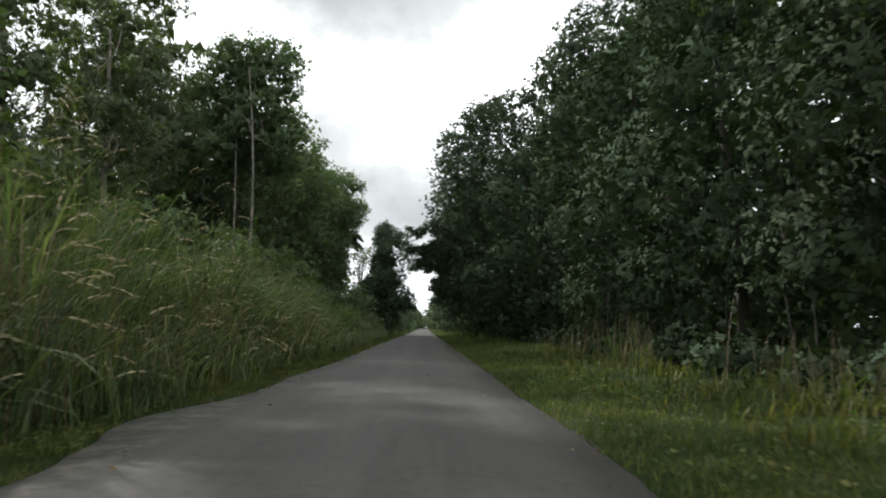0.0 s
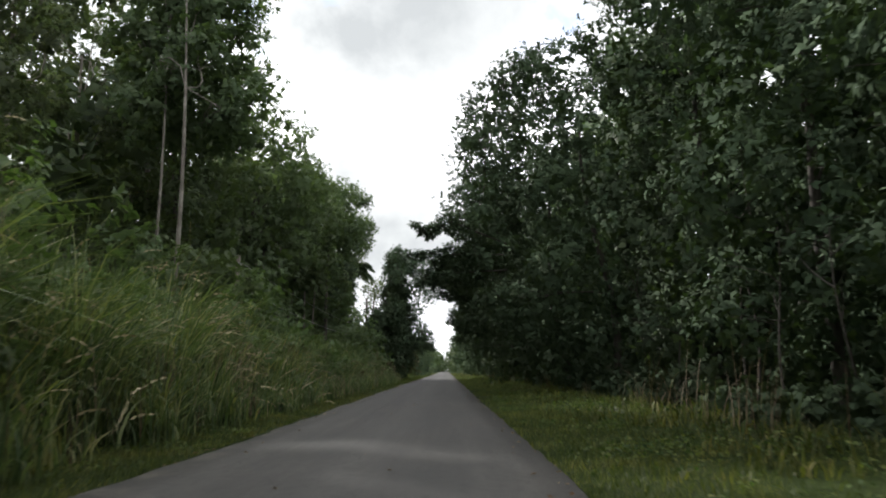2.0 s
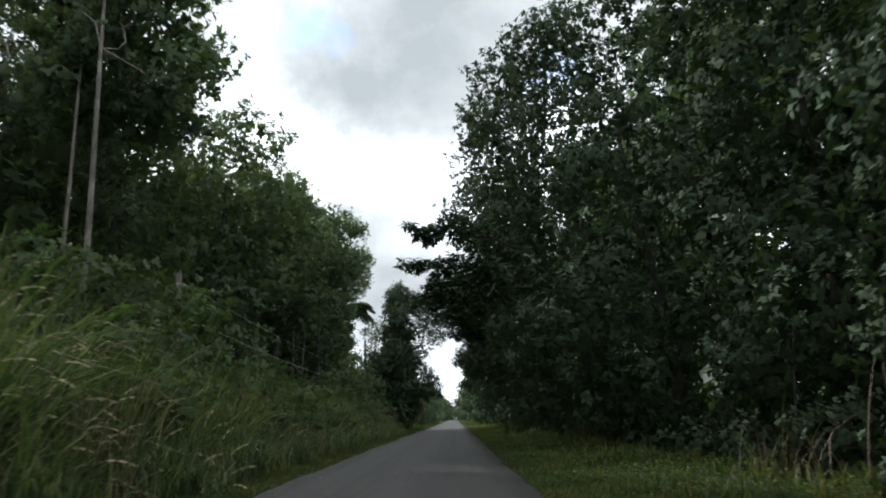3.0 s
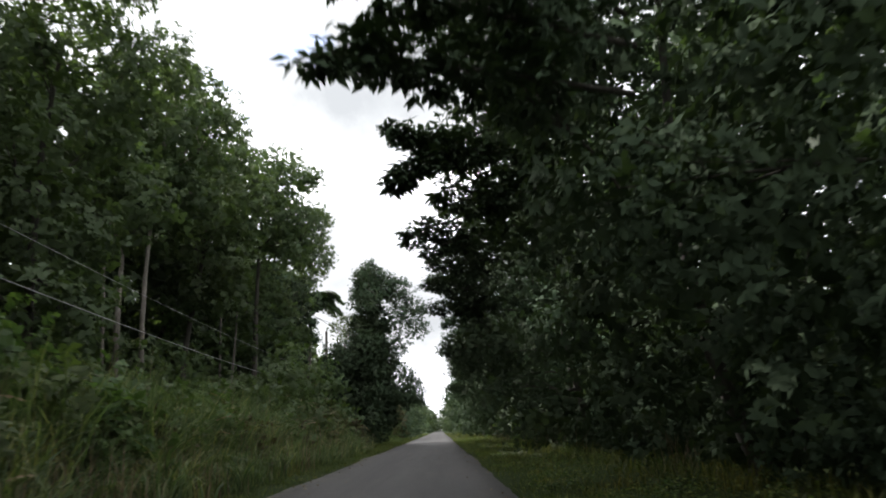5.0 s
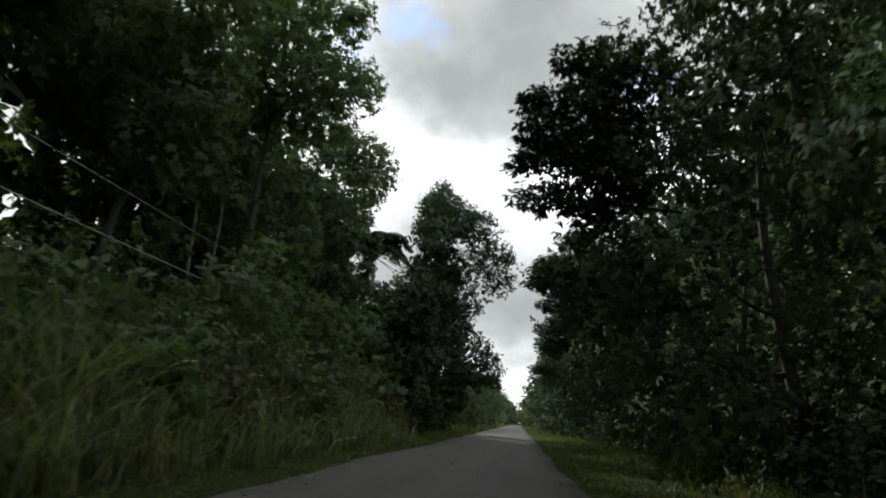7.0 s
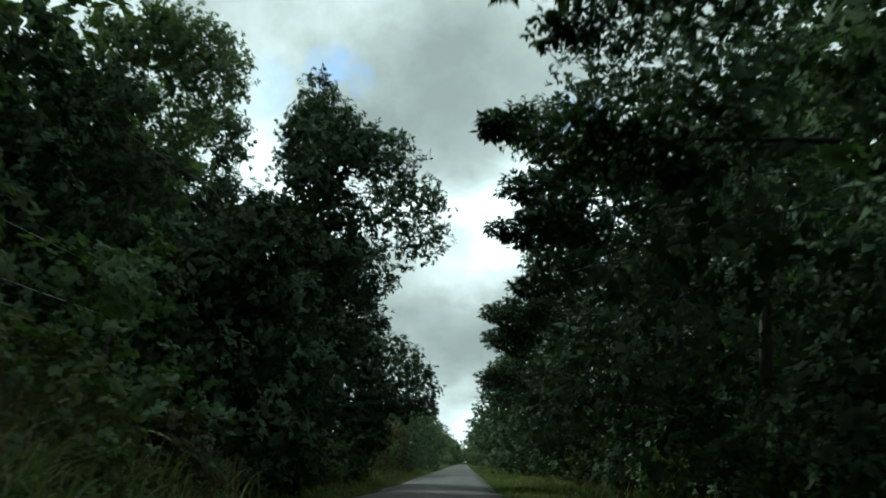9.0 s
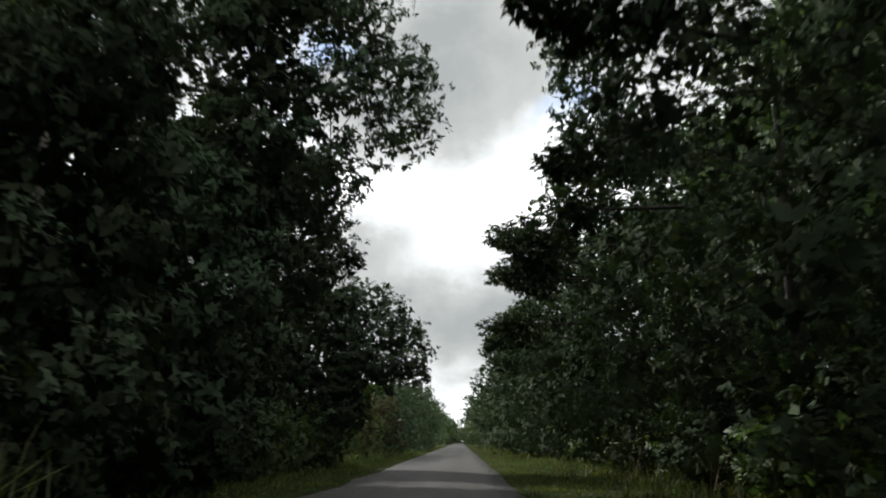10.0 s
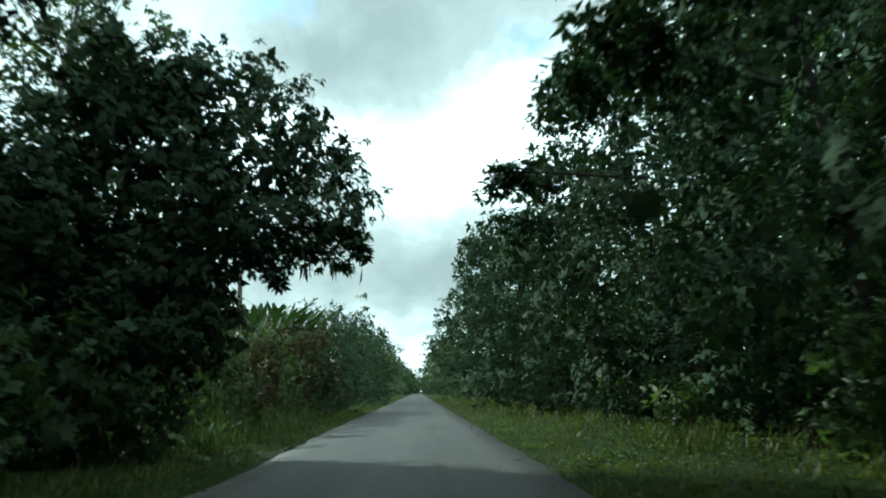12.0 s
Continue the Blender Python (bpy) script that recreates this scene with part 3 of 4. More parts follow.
tree(OVER, (8, 55.5), (6.6, 55.5, 5.2, 4.6, 0.8, 18), 108, leaf=0.18, per=11, droop=0.5, mat=LEAF_SHADED,
     extra=[(2.1, 55, 14.3, 1.2, 1.2, 1), (3.6, 55, 15.6, 1.3, 1.3, 1.1), (1.9, 55.5, 10.2, 1.2, 1.4, 1.2), (1.6, 54.5, 12.3, 1, 1.2, 1), (1.4, 54.6, 8.5, 1.2, 1.2, 1.0), (1.5, 54.6, 6.3, 1.1, 1.1, 0.9), (2.6, 55, 4.6, 1.2, 1.3, 1.0)],
     boughs=[[(1.6, 54, 7.6, 0.9), (0.2, 53, 8.0, 0.6), (-0.36, 52.4, 7.63, 0.37), (-0.78, 51.9, 7.2, 0.27), (-1.13, 51.6, 7.53, 0.26), (-1.4, 51.5, 7.64, 0.22)],
             [(1.6, 54, 6.6, 0.9), (0.3, 53.2, 6.5, 0.5), (-0.49, 52.4, 6.27, 0.34), (-0.9, 52, 6.29, 0.31), (-1.29, 51.7, 6.33, 0.24), (-1.6, 51.6, 6.25, 0.2)],
             [(1.6, 54, 5.8, 0.8), (0.2, 53, 5.6, 0.5), (-0.38, 52.6, 5.42, 0.37), (-0.74, 52.2, 5.5, 0.34), (-0.91, 51.8, 5.2, 0.28), (-1.3, 51.55, 5.05, 0.18)]], **EDGE)
tree(OVER, (7.6, 63.5), (6.0, 63.5, 5.4, 4.6, 0.8, 19), 109, leaf=0.18, per=11, droop=0.6, mat=LEAF_SHADED,
     extra=[(1.6, 60.6, 8.6, 1.4, 1.4, 1.2), (2.2, 61.5, 6.3, 1.3, 1.4, 1), (1.4, 62, 10.8, 1.5, 1.5, 1.3), (1.8, 62.5, 13.2, 1.6, 1.6, 1.4), (2.2, 63, 15.4, 1.5, 1.6, 1.3), (3, 64, 10, 1.8, 1.8, 1.5), (2.6, 62, 8.3, 1.5, 1.5, 1.3), (3.4, 66, 12.5, 1.8, 1.8, 1.5)],
     boughs=[[(2.2, 61.5, 7.3, 1.0), (0.75, 60, 7.0, 0.7), (-0.09, 59, 6.6, 0.5), (-0.4, 58.6, 6.1, 0.3), (-0.85, 58.3, 5.75, 0.2)], [(0.75, 60, 7.0, 0.6), (-0.2, 59, 6.9, 0.4), (-0.56, 58.5, 6.75, 0.28), (-0.88, 58.2, 6.88, 0.24)],
             [(1.9, 60.8, 6.3, 0.6), (0.54, 60, 5.9, 0.45), (0.05, 59.2, 5.9, 0.35)], [(2.0, 65, 7.05, 0.6), (0.98, 64.5, 6.9, 0.5), (0.27, 64.2, 6.5, 0.45), (-0.29, 64, 6.35, 0.42), (-0.79, 63.8, 6.0, 0.24)],
             [(1.9, 64.8, 6.5, 0.4), (0.6, 64.2, 6.05, 0.36), (-0.41, 63.8, 5.71, 0.2)]], **EDGE)
tree(BROAD, (8.8, 74), (8.0, 74, 5.0, 4.6, 0.6, 18), 110, lobes=18, size=0.38, mat=LEAF_SHADED, extra=[(4.6, 79.5, 10.5, 1.9, 1.9, 1.9), (5.2, 80, 13.6, 1.9, 1.9, 1.8), (4.2, 79, 7.4, 1.7, 1.7, 1.7)], leaf=0.18, per=11, clusters=2300, **EDGE)
tree(OVER, (7.8, 86), (6.2, 86, 5.6, 5, 0.6, 15.5), 111, leaf=0.18, per=11, clusters=2200, mat=LEAF_SHADED, extra=[(1.3, 86, 10.2, 1.1, 1.3, 1.0), (2.2, 86, 8.4, 1.6, 1.8, 1.5), (2.4, 86, 11.0, 1.5, 1.6, 1.3), (2.2, 86, 5.4, 1.5, 1.7, 1.4)],
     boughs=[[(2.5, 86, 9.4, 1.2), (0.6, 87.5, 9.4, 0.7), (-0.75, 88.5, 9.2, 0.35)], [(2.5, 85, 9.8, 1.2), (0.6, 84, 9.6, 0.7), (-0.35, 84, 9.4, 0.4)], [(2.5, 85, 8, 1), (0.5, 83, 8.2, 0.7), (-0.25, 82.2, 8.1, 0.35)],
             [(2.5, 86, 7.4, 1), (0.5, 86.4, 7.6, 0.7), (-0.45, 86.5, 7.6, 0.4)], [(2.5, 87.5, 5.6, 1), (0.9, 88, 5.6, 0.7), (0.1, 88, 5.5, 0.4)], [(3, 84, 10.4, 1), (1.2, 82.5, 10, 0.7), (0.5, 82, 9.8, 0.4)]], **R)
tree(BROAD, (8.6, 96), (7.6, 96, 5.2, 5, 0.6, 16), 112, lobes=15, size=0.38, leaf=0.18, clusters=2200, per=11, mat=LEAF_SHADED,
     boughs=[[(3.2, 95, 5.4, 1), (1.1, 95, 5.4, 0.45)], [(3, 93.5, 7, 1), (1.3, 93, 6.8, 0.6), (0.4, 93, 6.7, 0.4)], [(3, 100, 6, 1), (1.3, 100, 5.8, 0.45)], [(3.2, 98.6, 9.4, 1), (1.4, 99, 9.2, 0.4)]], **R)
tree(OVER, (8, 107), (7.5, 107, 5.3, 5, 0.6, 17), 113, leaf=0.18, per=11, clusters=2200, mat=LEAF_SHADED, extra=[(3.7, 107.5, 12.8, 1.0, 1.0, 0.8), (2.9, 107, 10.2, 1.5, 1.6, 1.5)],
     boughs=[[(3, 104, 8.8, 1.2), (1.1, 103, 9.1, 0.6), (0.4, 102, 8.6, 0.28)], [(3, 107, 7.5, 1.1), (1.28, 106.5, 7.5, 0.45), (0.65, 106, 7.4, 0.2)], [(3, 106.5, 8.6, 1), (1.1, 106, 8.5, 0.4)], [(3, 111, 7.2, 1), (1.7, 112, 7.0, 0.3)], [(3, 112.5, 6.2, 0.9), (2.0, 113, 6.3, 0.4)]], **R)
tree(BROAD, (8.6, 115.5), (7.9, 115.5, 5.1, 4.6, 0.6, 16), 114, leaf=0.18, per=13, mat=LEAF_SHADED, extra=[(3.3, 115, 11, 1.4, 1.4, 1.2), (3.6, 115, 8.5, 1.4, 1.4, 1.2)], **R)
tree(OVER, (8, 123.5), (7.6, 123.5, 4.9, 4.4, 0.6, 13), 115, leaf=0.18, per=13, mat=LEAF_SHADED, extra=[(3.3, 123, 8.8, 1.2, 1.2, 1.1), (4.3, 123, 10.6, 1.5, 1.5, 1.2)],
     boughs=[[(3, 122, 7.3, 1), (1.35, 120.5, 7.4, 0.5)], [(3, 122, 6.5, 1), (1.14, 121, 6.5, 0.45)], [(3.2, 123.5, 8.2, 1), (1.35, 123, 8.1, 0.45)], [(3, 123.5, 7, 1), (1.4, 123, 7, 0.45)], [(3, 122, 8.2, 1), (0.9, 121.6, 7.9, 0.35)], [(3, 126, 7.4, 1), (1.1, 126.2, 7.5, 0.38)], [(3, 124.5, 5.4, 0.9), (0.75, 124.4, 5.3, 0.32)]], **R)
tree(BROAD, (8.4, 133), (7.5, 133.5, 5.2, 4.8, 0.5, 12.5), 116, leaf=0.18, per=13, mat=LEAF_SHADED, extra=[(7.0, 136, 6.5, 1.9, 1.9, 1.7), (6.0, 137, 4.6, 1.5, 1.6, 1.4)],
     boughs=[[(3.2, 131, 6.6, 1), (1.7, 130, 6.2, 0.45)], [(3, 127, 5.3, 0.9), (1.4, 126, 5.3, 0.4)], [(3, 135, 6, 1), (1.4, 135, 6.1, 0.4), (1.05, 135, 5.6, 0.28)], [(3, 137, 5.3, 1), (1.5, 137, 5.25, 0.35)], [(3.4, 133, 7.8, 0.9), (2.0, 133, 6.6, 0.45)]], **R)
tree(BROAD, (9, 144), (7.8, 144, 5.2, 5.2, 0.5, 13.5), 117, mat=LEAF_SHADED, clusters=1800, **R)

# ---- trees on the left, standing back behind tall grass ----
L = dict(face=IN_R)
TALL = "tall slender tree with a pale trunk and a dark leafy crown"
SPARSE = "thin tall tree with sparse fine foliage and bare pale limbs"
fine = dict(leaf=0.23, per=9, mat=LEAF_FINE, bark=BARK_PALE, lobes=26, size=0.27, limbs=12, depth="lobes", core=620, shell=0.24)
thin = dict(fine, depth=False)
tree(SPARSE, (-16, 41), (-16.5, 41, 4, 4, 5, 21), 201, clusters=2400, **fine, **L)
tree(SPARSE, (-20, 46), (-20, 46, 4, 4, 5, 21), 202, clusters=2400, **fine, **L)
tree(SPARSE, (-22, 37), (-22, 37, 4, 4, 4, 21), 203, clusters=2400, **fine, **L)
tree(SPARSE, (-17.5, 33), (-17.8, 33, 3.6, 4, 4, 20), 220, clusters=2400, **fine, **L)
# one more sparse tree, added where its shade falls on the road
tree(SPARSE, (-17.2, 47.5), (-17.4, 47.5, 3, 3.2, 8, 20), 233, clusters=900, **fine, **L)
tree(SPARSE, (-19, 57), (-19, 57, 4, 4, 6, 22), 228, clusters=950, **fine, **L)
tree(SPARSE, (-22.5, 63), (-22.5, 63, 4.4, 4, 6, 23), 229, clusters=950, **fine, **L)
tree(SPARSE, (-18, 64), (-18, 64, 3.6, 4, 8, 21), 230, clusters=900, **fine, **L)
# five unseen trees, added and made tall to keep the sun off the near road
tree(BROAD, (-15.5, 22), (-16, 22, 5, 5, 3, 27), 221, clusters=800, leaf=0.42, **L)
tree(BROAD, (-15.5, 11), (-16, 11, 5, 5, 3, 27), 222, clusters=450, leaf=0.5, core=300, shell=0.5, **L)
tree(BROAD, (-15.5, 0), (-16, 0, 5, 5, 3, 26), 223, clusters=450, leaf=0.5, core=300, shell=0.5, **L)
tree(BROAD, (-15, -12), (-15, -12, 4, 5, 3, 18), 224, clusters=350, leaf=0.5, core=300, shell=0.5, **L)
tree(BROAD, (-18, 30), (-18.2, 30, 4.0, 4.4, 3, 26), 225, clusters=1500, leaf=0.42, **L)
tree(TALL, (-11.5, 49.8), (-10.8, 52.5, 2.9, 3.6, 11.3, 20), 204, clusters=2400, face=(0.3, -0.9), lean=(-0.6, -2.2), bark=BARK_PALE, trunk_r=0.13)
tree(TALL, (-12.6, 49.6), (-13.3, 53, 2.3, 3.8, 11.5, 20), 205, clusters=1700, face=(0.3, -0.9), lean=(0.8, -1.4), leaf=0.22, lobes=20, bark=BARK_PALE, trunk_r=0.09)
tree(BROAD, (-15, 60), (-14.2, 60, 4.6, 4.4, 3, 18), 206, clusters=1700, **L)
tree(BROAD, (-12.6, 69), (-12.2, 69, 3.6, 4, 4, 18.5), 207, extra=[(-9.3, 69, 13.2, 1.3, 1.4, 1.2)], **L)
tree(BROAD, (-17, 72), (-17, 72, 5, 5, 2, 18), 208, clusters=600, leaf=0.32, core=250, shell=0.5, **L)
tree(TALL, (-12.7, 80), (-12.8, 81.5, 3.6, 4, 11.5, 19), 209, clusters=1800, bark=BARK_PALE, trunk_r=0.15, **L)
tree(TALL, (-13.9, 79.5), (-15, 83, 4, 4.4, 10.5, 18.5), 210, clusters=1200, bark=BARK_PALE, trunk_r=0.17, **L)
tree(BROAD, (-12, 97), (-11.4, 97, 3.8, 4.4, 13.2, 20), 211, clusters=2300, lobes=20, extra=[(-8.5, 97, 15.2, 1.3, 1.5, 1.2), (-9.6, 97, 13.2, 1.2, 1.4, 1.1)], **L)
tree(BROAD, (-13.8, 99), (-12.9, 99, 3.4, 3.6, 2.5, 13.2), 235, clusters=1500, leaf=0.2, per=11, trunk_r=0.16, **L)
tree(BROAD, (-17, 93), (-17, 93, 5, 5, 1.5, 18), 212, clusters=500, leaf=0.32, core=800, shell=0.4, **L)
tree(BROAD, (-12.4, 108), (-13.4, 108, 2.2, 3.4, 3, 14.5), 226, leaf=0.19, per=12, mat=LEAF_SHADED, clusters=1700, extra=[(-11.2, 109, 12.6, 0.9, 1.1, 0.9), (-12, 112, 11.3, 1.2, 1.3, 1.1), (-5.7, 108, 8.3, 0.9, 1.1, 0.8)], **L)
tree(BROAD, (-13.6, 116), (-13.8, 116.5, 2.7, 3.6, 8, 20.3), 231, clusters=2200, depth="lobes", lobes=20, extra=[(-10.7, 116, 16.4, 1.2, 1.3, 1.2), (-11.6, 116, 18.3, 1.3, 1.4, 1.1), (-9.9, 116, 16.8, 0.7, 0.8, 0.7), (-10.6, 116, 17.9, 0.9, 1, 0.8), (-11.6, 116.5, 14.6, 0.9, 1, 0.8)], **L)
tree(BROAD, (-15.6, 131), (-15.4, 131, 3.0, 3.2, 9, 22), 234, mat=LEAF_SHADED, clusters=1800, depth="lobes", lobes=18, **L)
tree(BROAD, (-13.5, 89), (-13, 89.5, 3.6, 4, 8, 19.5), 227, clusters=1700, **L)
tree(OVER, (-8.4, 117), (-6.3, 117.5, 2.0, 3.4, 6.0, 16.0), 213, core=1400, shell=0.27, leaf=0.19, per=12, mat=LEAF_SHADED, clusters=2500, lobes=18,
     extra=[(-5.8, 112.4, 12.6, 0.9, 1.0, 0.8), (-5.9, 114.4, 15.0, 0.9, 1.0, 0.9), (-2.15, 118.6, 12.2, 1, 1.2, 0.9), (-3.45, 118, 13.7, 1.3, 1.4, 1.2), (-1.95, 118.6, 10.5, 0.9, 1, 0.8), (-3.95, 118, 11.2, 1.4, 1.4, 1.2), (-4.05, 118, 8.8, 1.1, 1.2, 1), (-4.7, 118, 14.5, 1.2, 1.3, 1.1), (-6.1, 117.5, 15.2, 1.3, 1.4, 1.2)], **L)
tree(BROAD, (-8, 108.5), (-7.3, 108.5, 2.8, 3.4, 0.3, 8.2), 214, core=1400, shell=0.27, leaf=0.19, per=12, mat=LEAF_SHADED, extra=[(-6.2, 107, 7.4, 1.2, 1.4, 1.1)], clusters=1700, trunk_r=0.14, **L)
tree(BROAD, (-8, 115), (-7.2, 114.5, 2.9, 3.4, 0.3, 8.2), 215, core=1400, shell=0.27, leaf=0.19, per=12, mat=LEAF_SHADED, clusters=1500, trunk_r=0.14, **L)
tree(OVER, (-9.2, 126), (-7.3, 126, 2.2, 3.4, 5.8, 12.5), 216, mat=LEAF_SHADED, lobes=16, clusters=1900, leaf=0.18, per=12, depth="lobes", core=800, shell=0.23,
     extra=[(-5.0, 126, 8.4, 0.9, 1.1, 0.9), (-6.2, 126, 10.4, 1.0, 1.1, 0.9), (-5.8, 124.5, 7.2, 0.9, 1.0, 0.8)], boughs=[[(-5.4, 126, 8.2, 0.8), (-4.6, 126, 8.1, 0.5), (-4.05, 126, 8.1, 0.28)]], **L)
tree(BROAD, (-9.8, 124), (-9.0, 124.5, 2.5, 4.2, 0.4, 5.9), 236, mat=LEAF_SHADED, clusters=1500, leaf=0.19, per=12, trunk_r=0.13, **L)
overhang = tree(OVER, (-7.8, 134.5), (-6.8, 135, 2.8, 3.8, 2.2, 9.0), 217, core=1400, shell=0.25, mat=LEAF_SHADED, clusters=2400, leaf=0.17, per=13,
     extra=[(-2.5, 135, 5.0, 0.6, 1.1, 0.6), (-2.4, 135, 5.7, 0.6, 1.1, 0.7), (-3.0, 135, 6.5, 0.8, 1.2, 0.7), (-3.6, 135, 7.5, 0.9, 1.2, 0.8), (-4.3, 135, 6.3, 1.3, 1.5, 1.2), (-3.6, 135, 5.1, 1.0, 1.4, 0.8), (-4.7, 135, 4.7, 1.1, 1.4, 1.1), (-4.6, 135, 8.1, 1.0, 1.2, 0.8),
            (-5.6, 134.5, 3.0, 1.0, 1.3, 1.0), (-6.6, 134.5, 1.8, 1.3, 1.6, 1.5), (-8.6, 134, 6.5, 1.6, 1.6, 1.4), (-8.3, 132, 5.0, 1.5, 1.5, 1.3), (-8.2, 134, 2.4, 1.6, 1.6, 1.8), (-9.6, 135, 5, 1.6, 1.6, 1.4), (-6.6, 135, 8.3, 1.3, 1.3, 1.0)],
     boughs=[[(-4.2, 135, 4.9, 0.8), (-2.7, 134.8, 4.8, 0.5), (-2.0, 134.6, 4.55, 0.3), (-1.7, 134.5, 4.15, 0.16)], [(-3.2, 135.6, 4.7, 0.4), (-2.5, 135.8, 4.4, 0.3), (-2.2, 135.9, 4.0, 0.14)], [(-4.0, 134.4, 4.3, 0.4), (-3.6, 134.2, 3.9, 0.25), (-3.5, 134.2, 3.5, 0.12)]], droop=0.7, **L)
pg = np.random.default_rng(238)
for _ in range(34):     # thin pods that hang below the overhang
    k = pg.uniform(0, 1)
    p = np.array([[-3.7 + 1.9 * k, 134.6 + pg.normal() * 0.4, 4.15 - 0.1 * k + pg.normal() * 0.10]]) - np.array([[-7.8, 134.5, 0]])
    v, f = leaf_arrays(p, np.array([[pg.normal() * 0.15, pg.normal() * 0.15, -1.0]]), np.array([[pg.normal(), -1.0, 0.0]]), np.array([pg.uniform(0.22, 0.5)]), np.array([0.035]))
    part_np("hanging_pod", v, f, LEAF_SHADED, overhang, "long thin hanging pod")
tree(BROAD, (-12.8, 137), (-12.2, 137.5, 3.0, 4, 0.5, 7.3), 237, mat=LEAF_SHADED, clusters=1300, leaf=0.2, per=11, trunk_r=0.15, **L)
tree(SPARSE, (-11.2, 141), (-10.8, 141, 2.8, 2.8, 8.5, 15), 232, clusters=1100, **thin, **L)
tree(BROAD, (-17, 106), (-17, 106, 4.6, 4.6, 1, 15), 219, clusters=500, leaf=0.32, core=250, shell=0.5, **L)

# ---- farther along the road ----
FAR = "distant roadside tree with dense green foliage"
far_rng = np.random.default_rng(77)
for i, y in enumerate(np.arange(154, 420, 11.0)):
    hgt = 11.0 + 2.5 * far_rng.random() - 0.004 * (y - 154)
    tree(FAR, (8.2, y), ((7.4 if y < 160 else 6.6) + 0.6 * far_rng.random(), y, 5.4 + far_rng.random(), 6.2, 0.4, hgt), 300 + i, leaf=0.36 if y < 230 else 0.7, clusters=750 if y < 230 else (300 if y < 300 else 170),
         per=8, mat=LEAF_SHADED if y < 230 else LEAF_FAR, six=False, limbs=2, lobes=16, depth=y < 190, group="distant trees", face=IN_L)
for i, y in enumerate(np.arange(205, 420, 12.0)):
    hgt = 10.5 + 2.0 * far_rng.random() - 0.004 * (y - 154)
    tree(FAR, (-10, y), (-9.2 - 0.6 * far_rng.random(), y, 5.6, 6.2, 0.4, hgt), 340 + i, leaf=0.45 if y < 250 else 0.7, clusters=650 if y < 250 else (300 if y < 300 else 170),
         per=8, mat=LEAF_FAR, six=False, limbs=2, lobes=16, depth=y < 190, group="distant trees", **L)
for i, (x, y, h) in enumerate([(-3, 668, 16), (2.5, 662, 14), (0, 676, 17), (-8, 670, 16), (8, 672, 15), (-13, 640, 15), (13, 645, 16), (-22, 560, 13), (20, 560, 14), (-11, 470, 12), (11, 470, 12), (-11, 520, 12), (11, 520, 12)]):
    tree(FAR, (x, y), (x, y, 7, 7, 0.4, h), 380 + i, leaf=0.9, clusters=220, per=8, mat=LEAF_FAR, six=False, limbs=2, lobes=11, depth=False, group="distant trees")


def woods(name, label, rows, seed, clusters=135, leaf=1.1):
    """Dense woodland behind the first trees, as one uncountable mass."""
    g = np.random.default_rng(seed)
    pieces = []
    for x, y, r, h in rows:
        mass = np.array(lobes_of(x, y, r, r, 0.2, h, 9 if h < 18 else 14, g, 0.5))
        pieces.append(crown_arrays(mass, clusters, 6, leaf, g, (0, 0), False, 0.2, 0.05, 1.4))
        mass[:, 3:] *= 0.72
        if h > 8:
            pieces.append(crown_arrays(mass, clusters // 3, 6, leaf * 1.6, g, (0, 0), False, 0.2, 0.2, 1.5, 1, 0.9))
    v, f, nrm = joined(pieces)
    return tagged(part_np(name, v, f, LEAF_FAR, normals=nrm), label, "woodland", kind="stuff")


woods("woodland", "dense dark woodland behind the roadside trees", [(15.8 + 1.5 * math.sin(y), y, 4.6, 22.5 + 1.5 * math.sin(y * 1.7)) for y in range(8, 160, 6)], 41, 430, 0.68)
woods("thicket", "low dark thicket in the shade behind the roadside trees", [(13.0 + math.sin(y), y, 2.4, 7.4 + math.sin(y * 1.3)) for y in range(0, 232, 4)], 45, 190, 0.45)
# rows before y = 140 are raised, partly unseen, to block sun from the road
woods("woodland", "dense dark woodland behind the tall grass and trees", [(-23 + 2.5 * math.sin(y), y, 6.0, (9 if y < 55 else 22 if y < 140 else 12.5) + 2 * math.sin(y * 1.3)) for y in range(10, 200, 7)] + [(-18.5 + math.sin(y), y, 3.6, (17 if y < 135 else 13) + math.sin(y * 2.1)) for y in range(56, 146, 5)], 42, 170, 0.85)

woods("woodland", "distant line of trees across the end of the road", [(x, 860 + 10 * math.sin(x), 16, 11 + 3 * math.sin(x * 0.7)) for x in range(-180, 181, 18)], 43, 70, 2.6)
woods("woodland", "distant trees lining the road towards the horizon", [(sx * (13 + 2 * math.sin(y)), y, 8, 11 + 2 * math.sin(y * 1.1)) for y in range(425, 860, 16) for sx in (-1.0, 1.0)], 44, 48, 2.0)

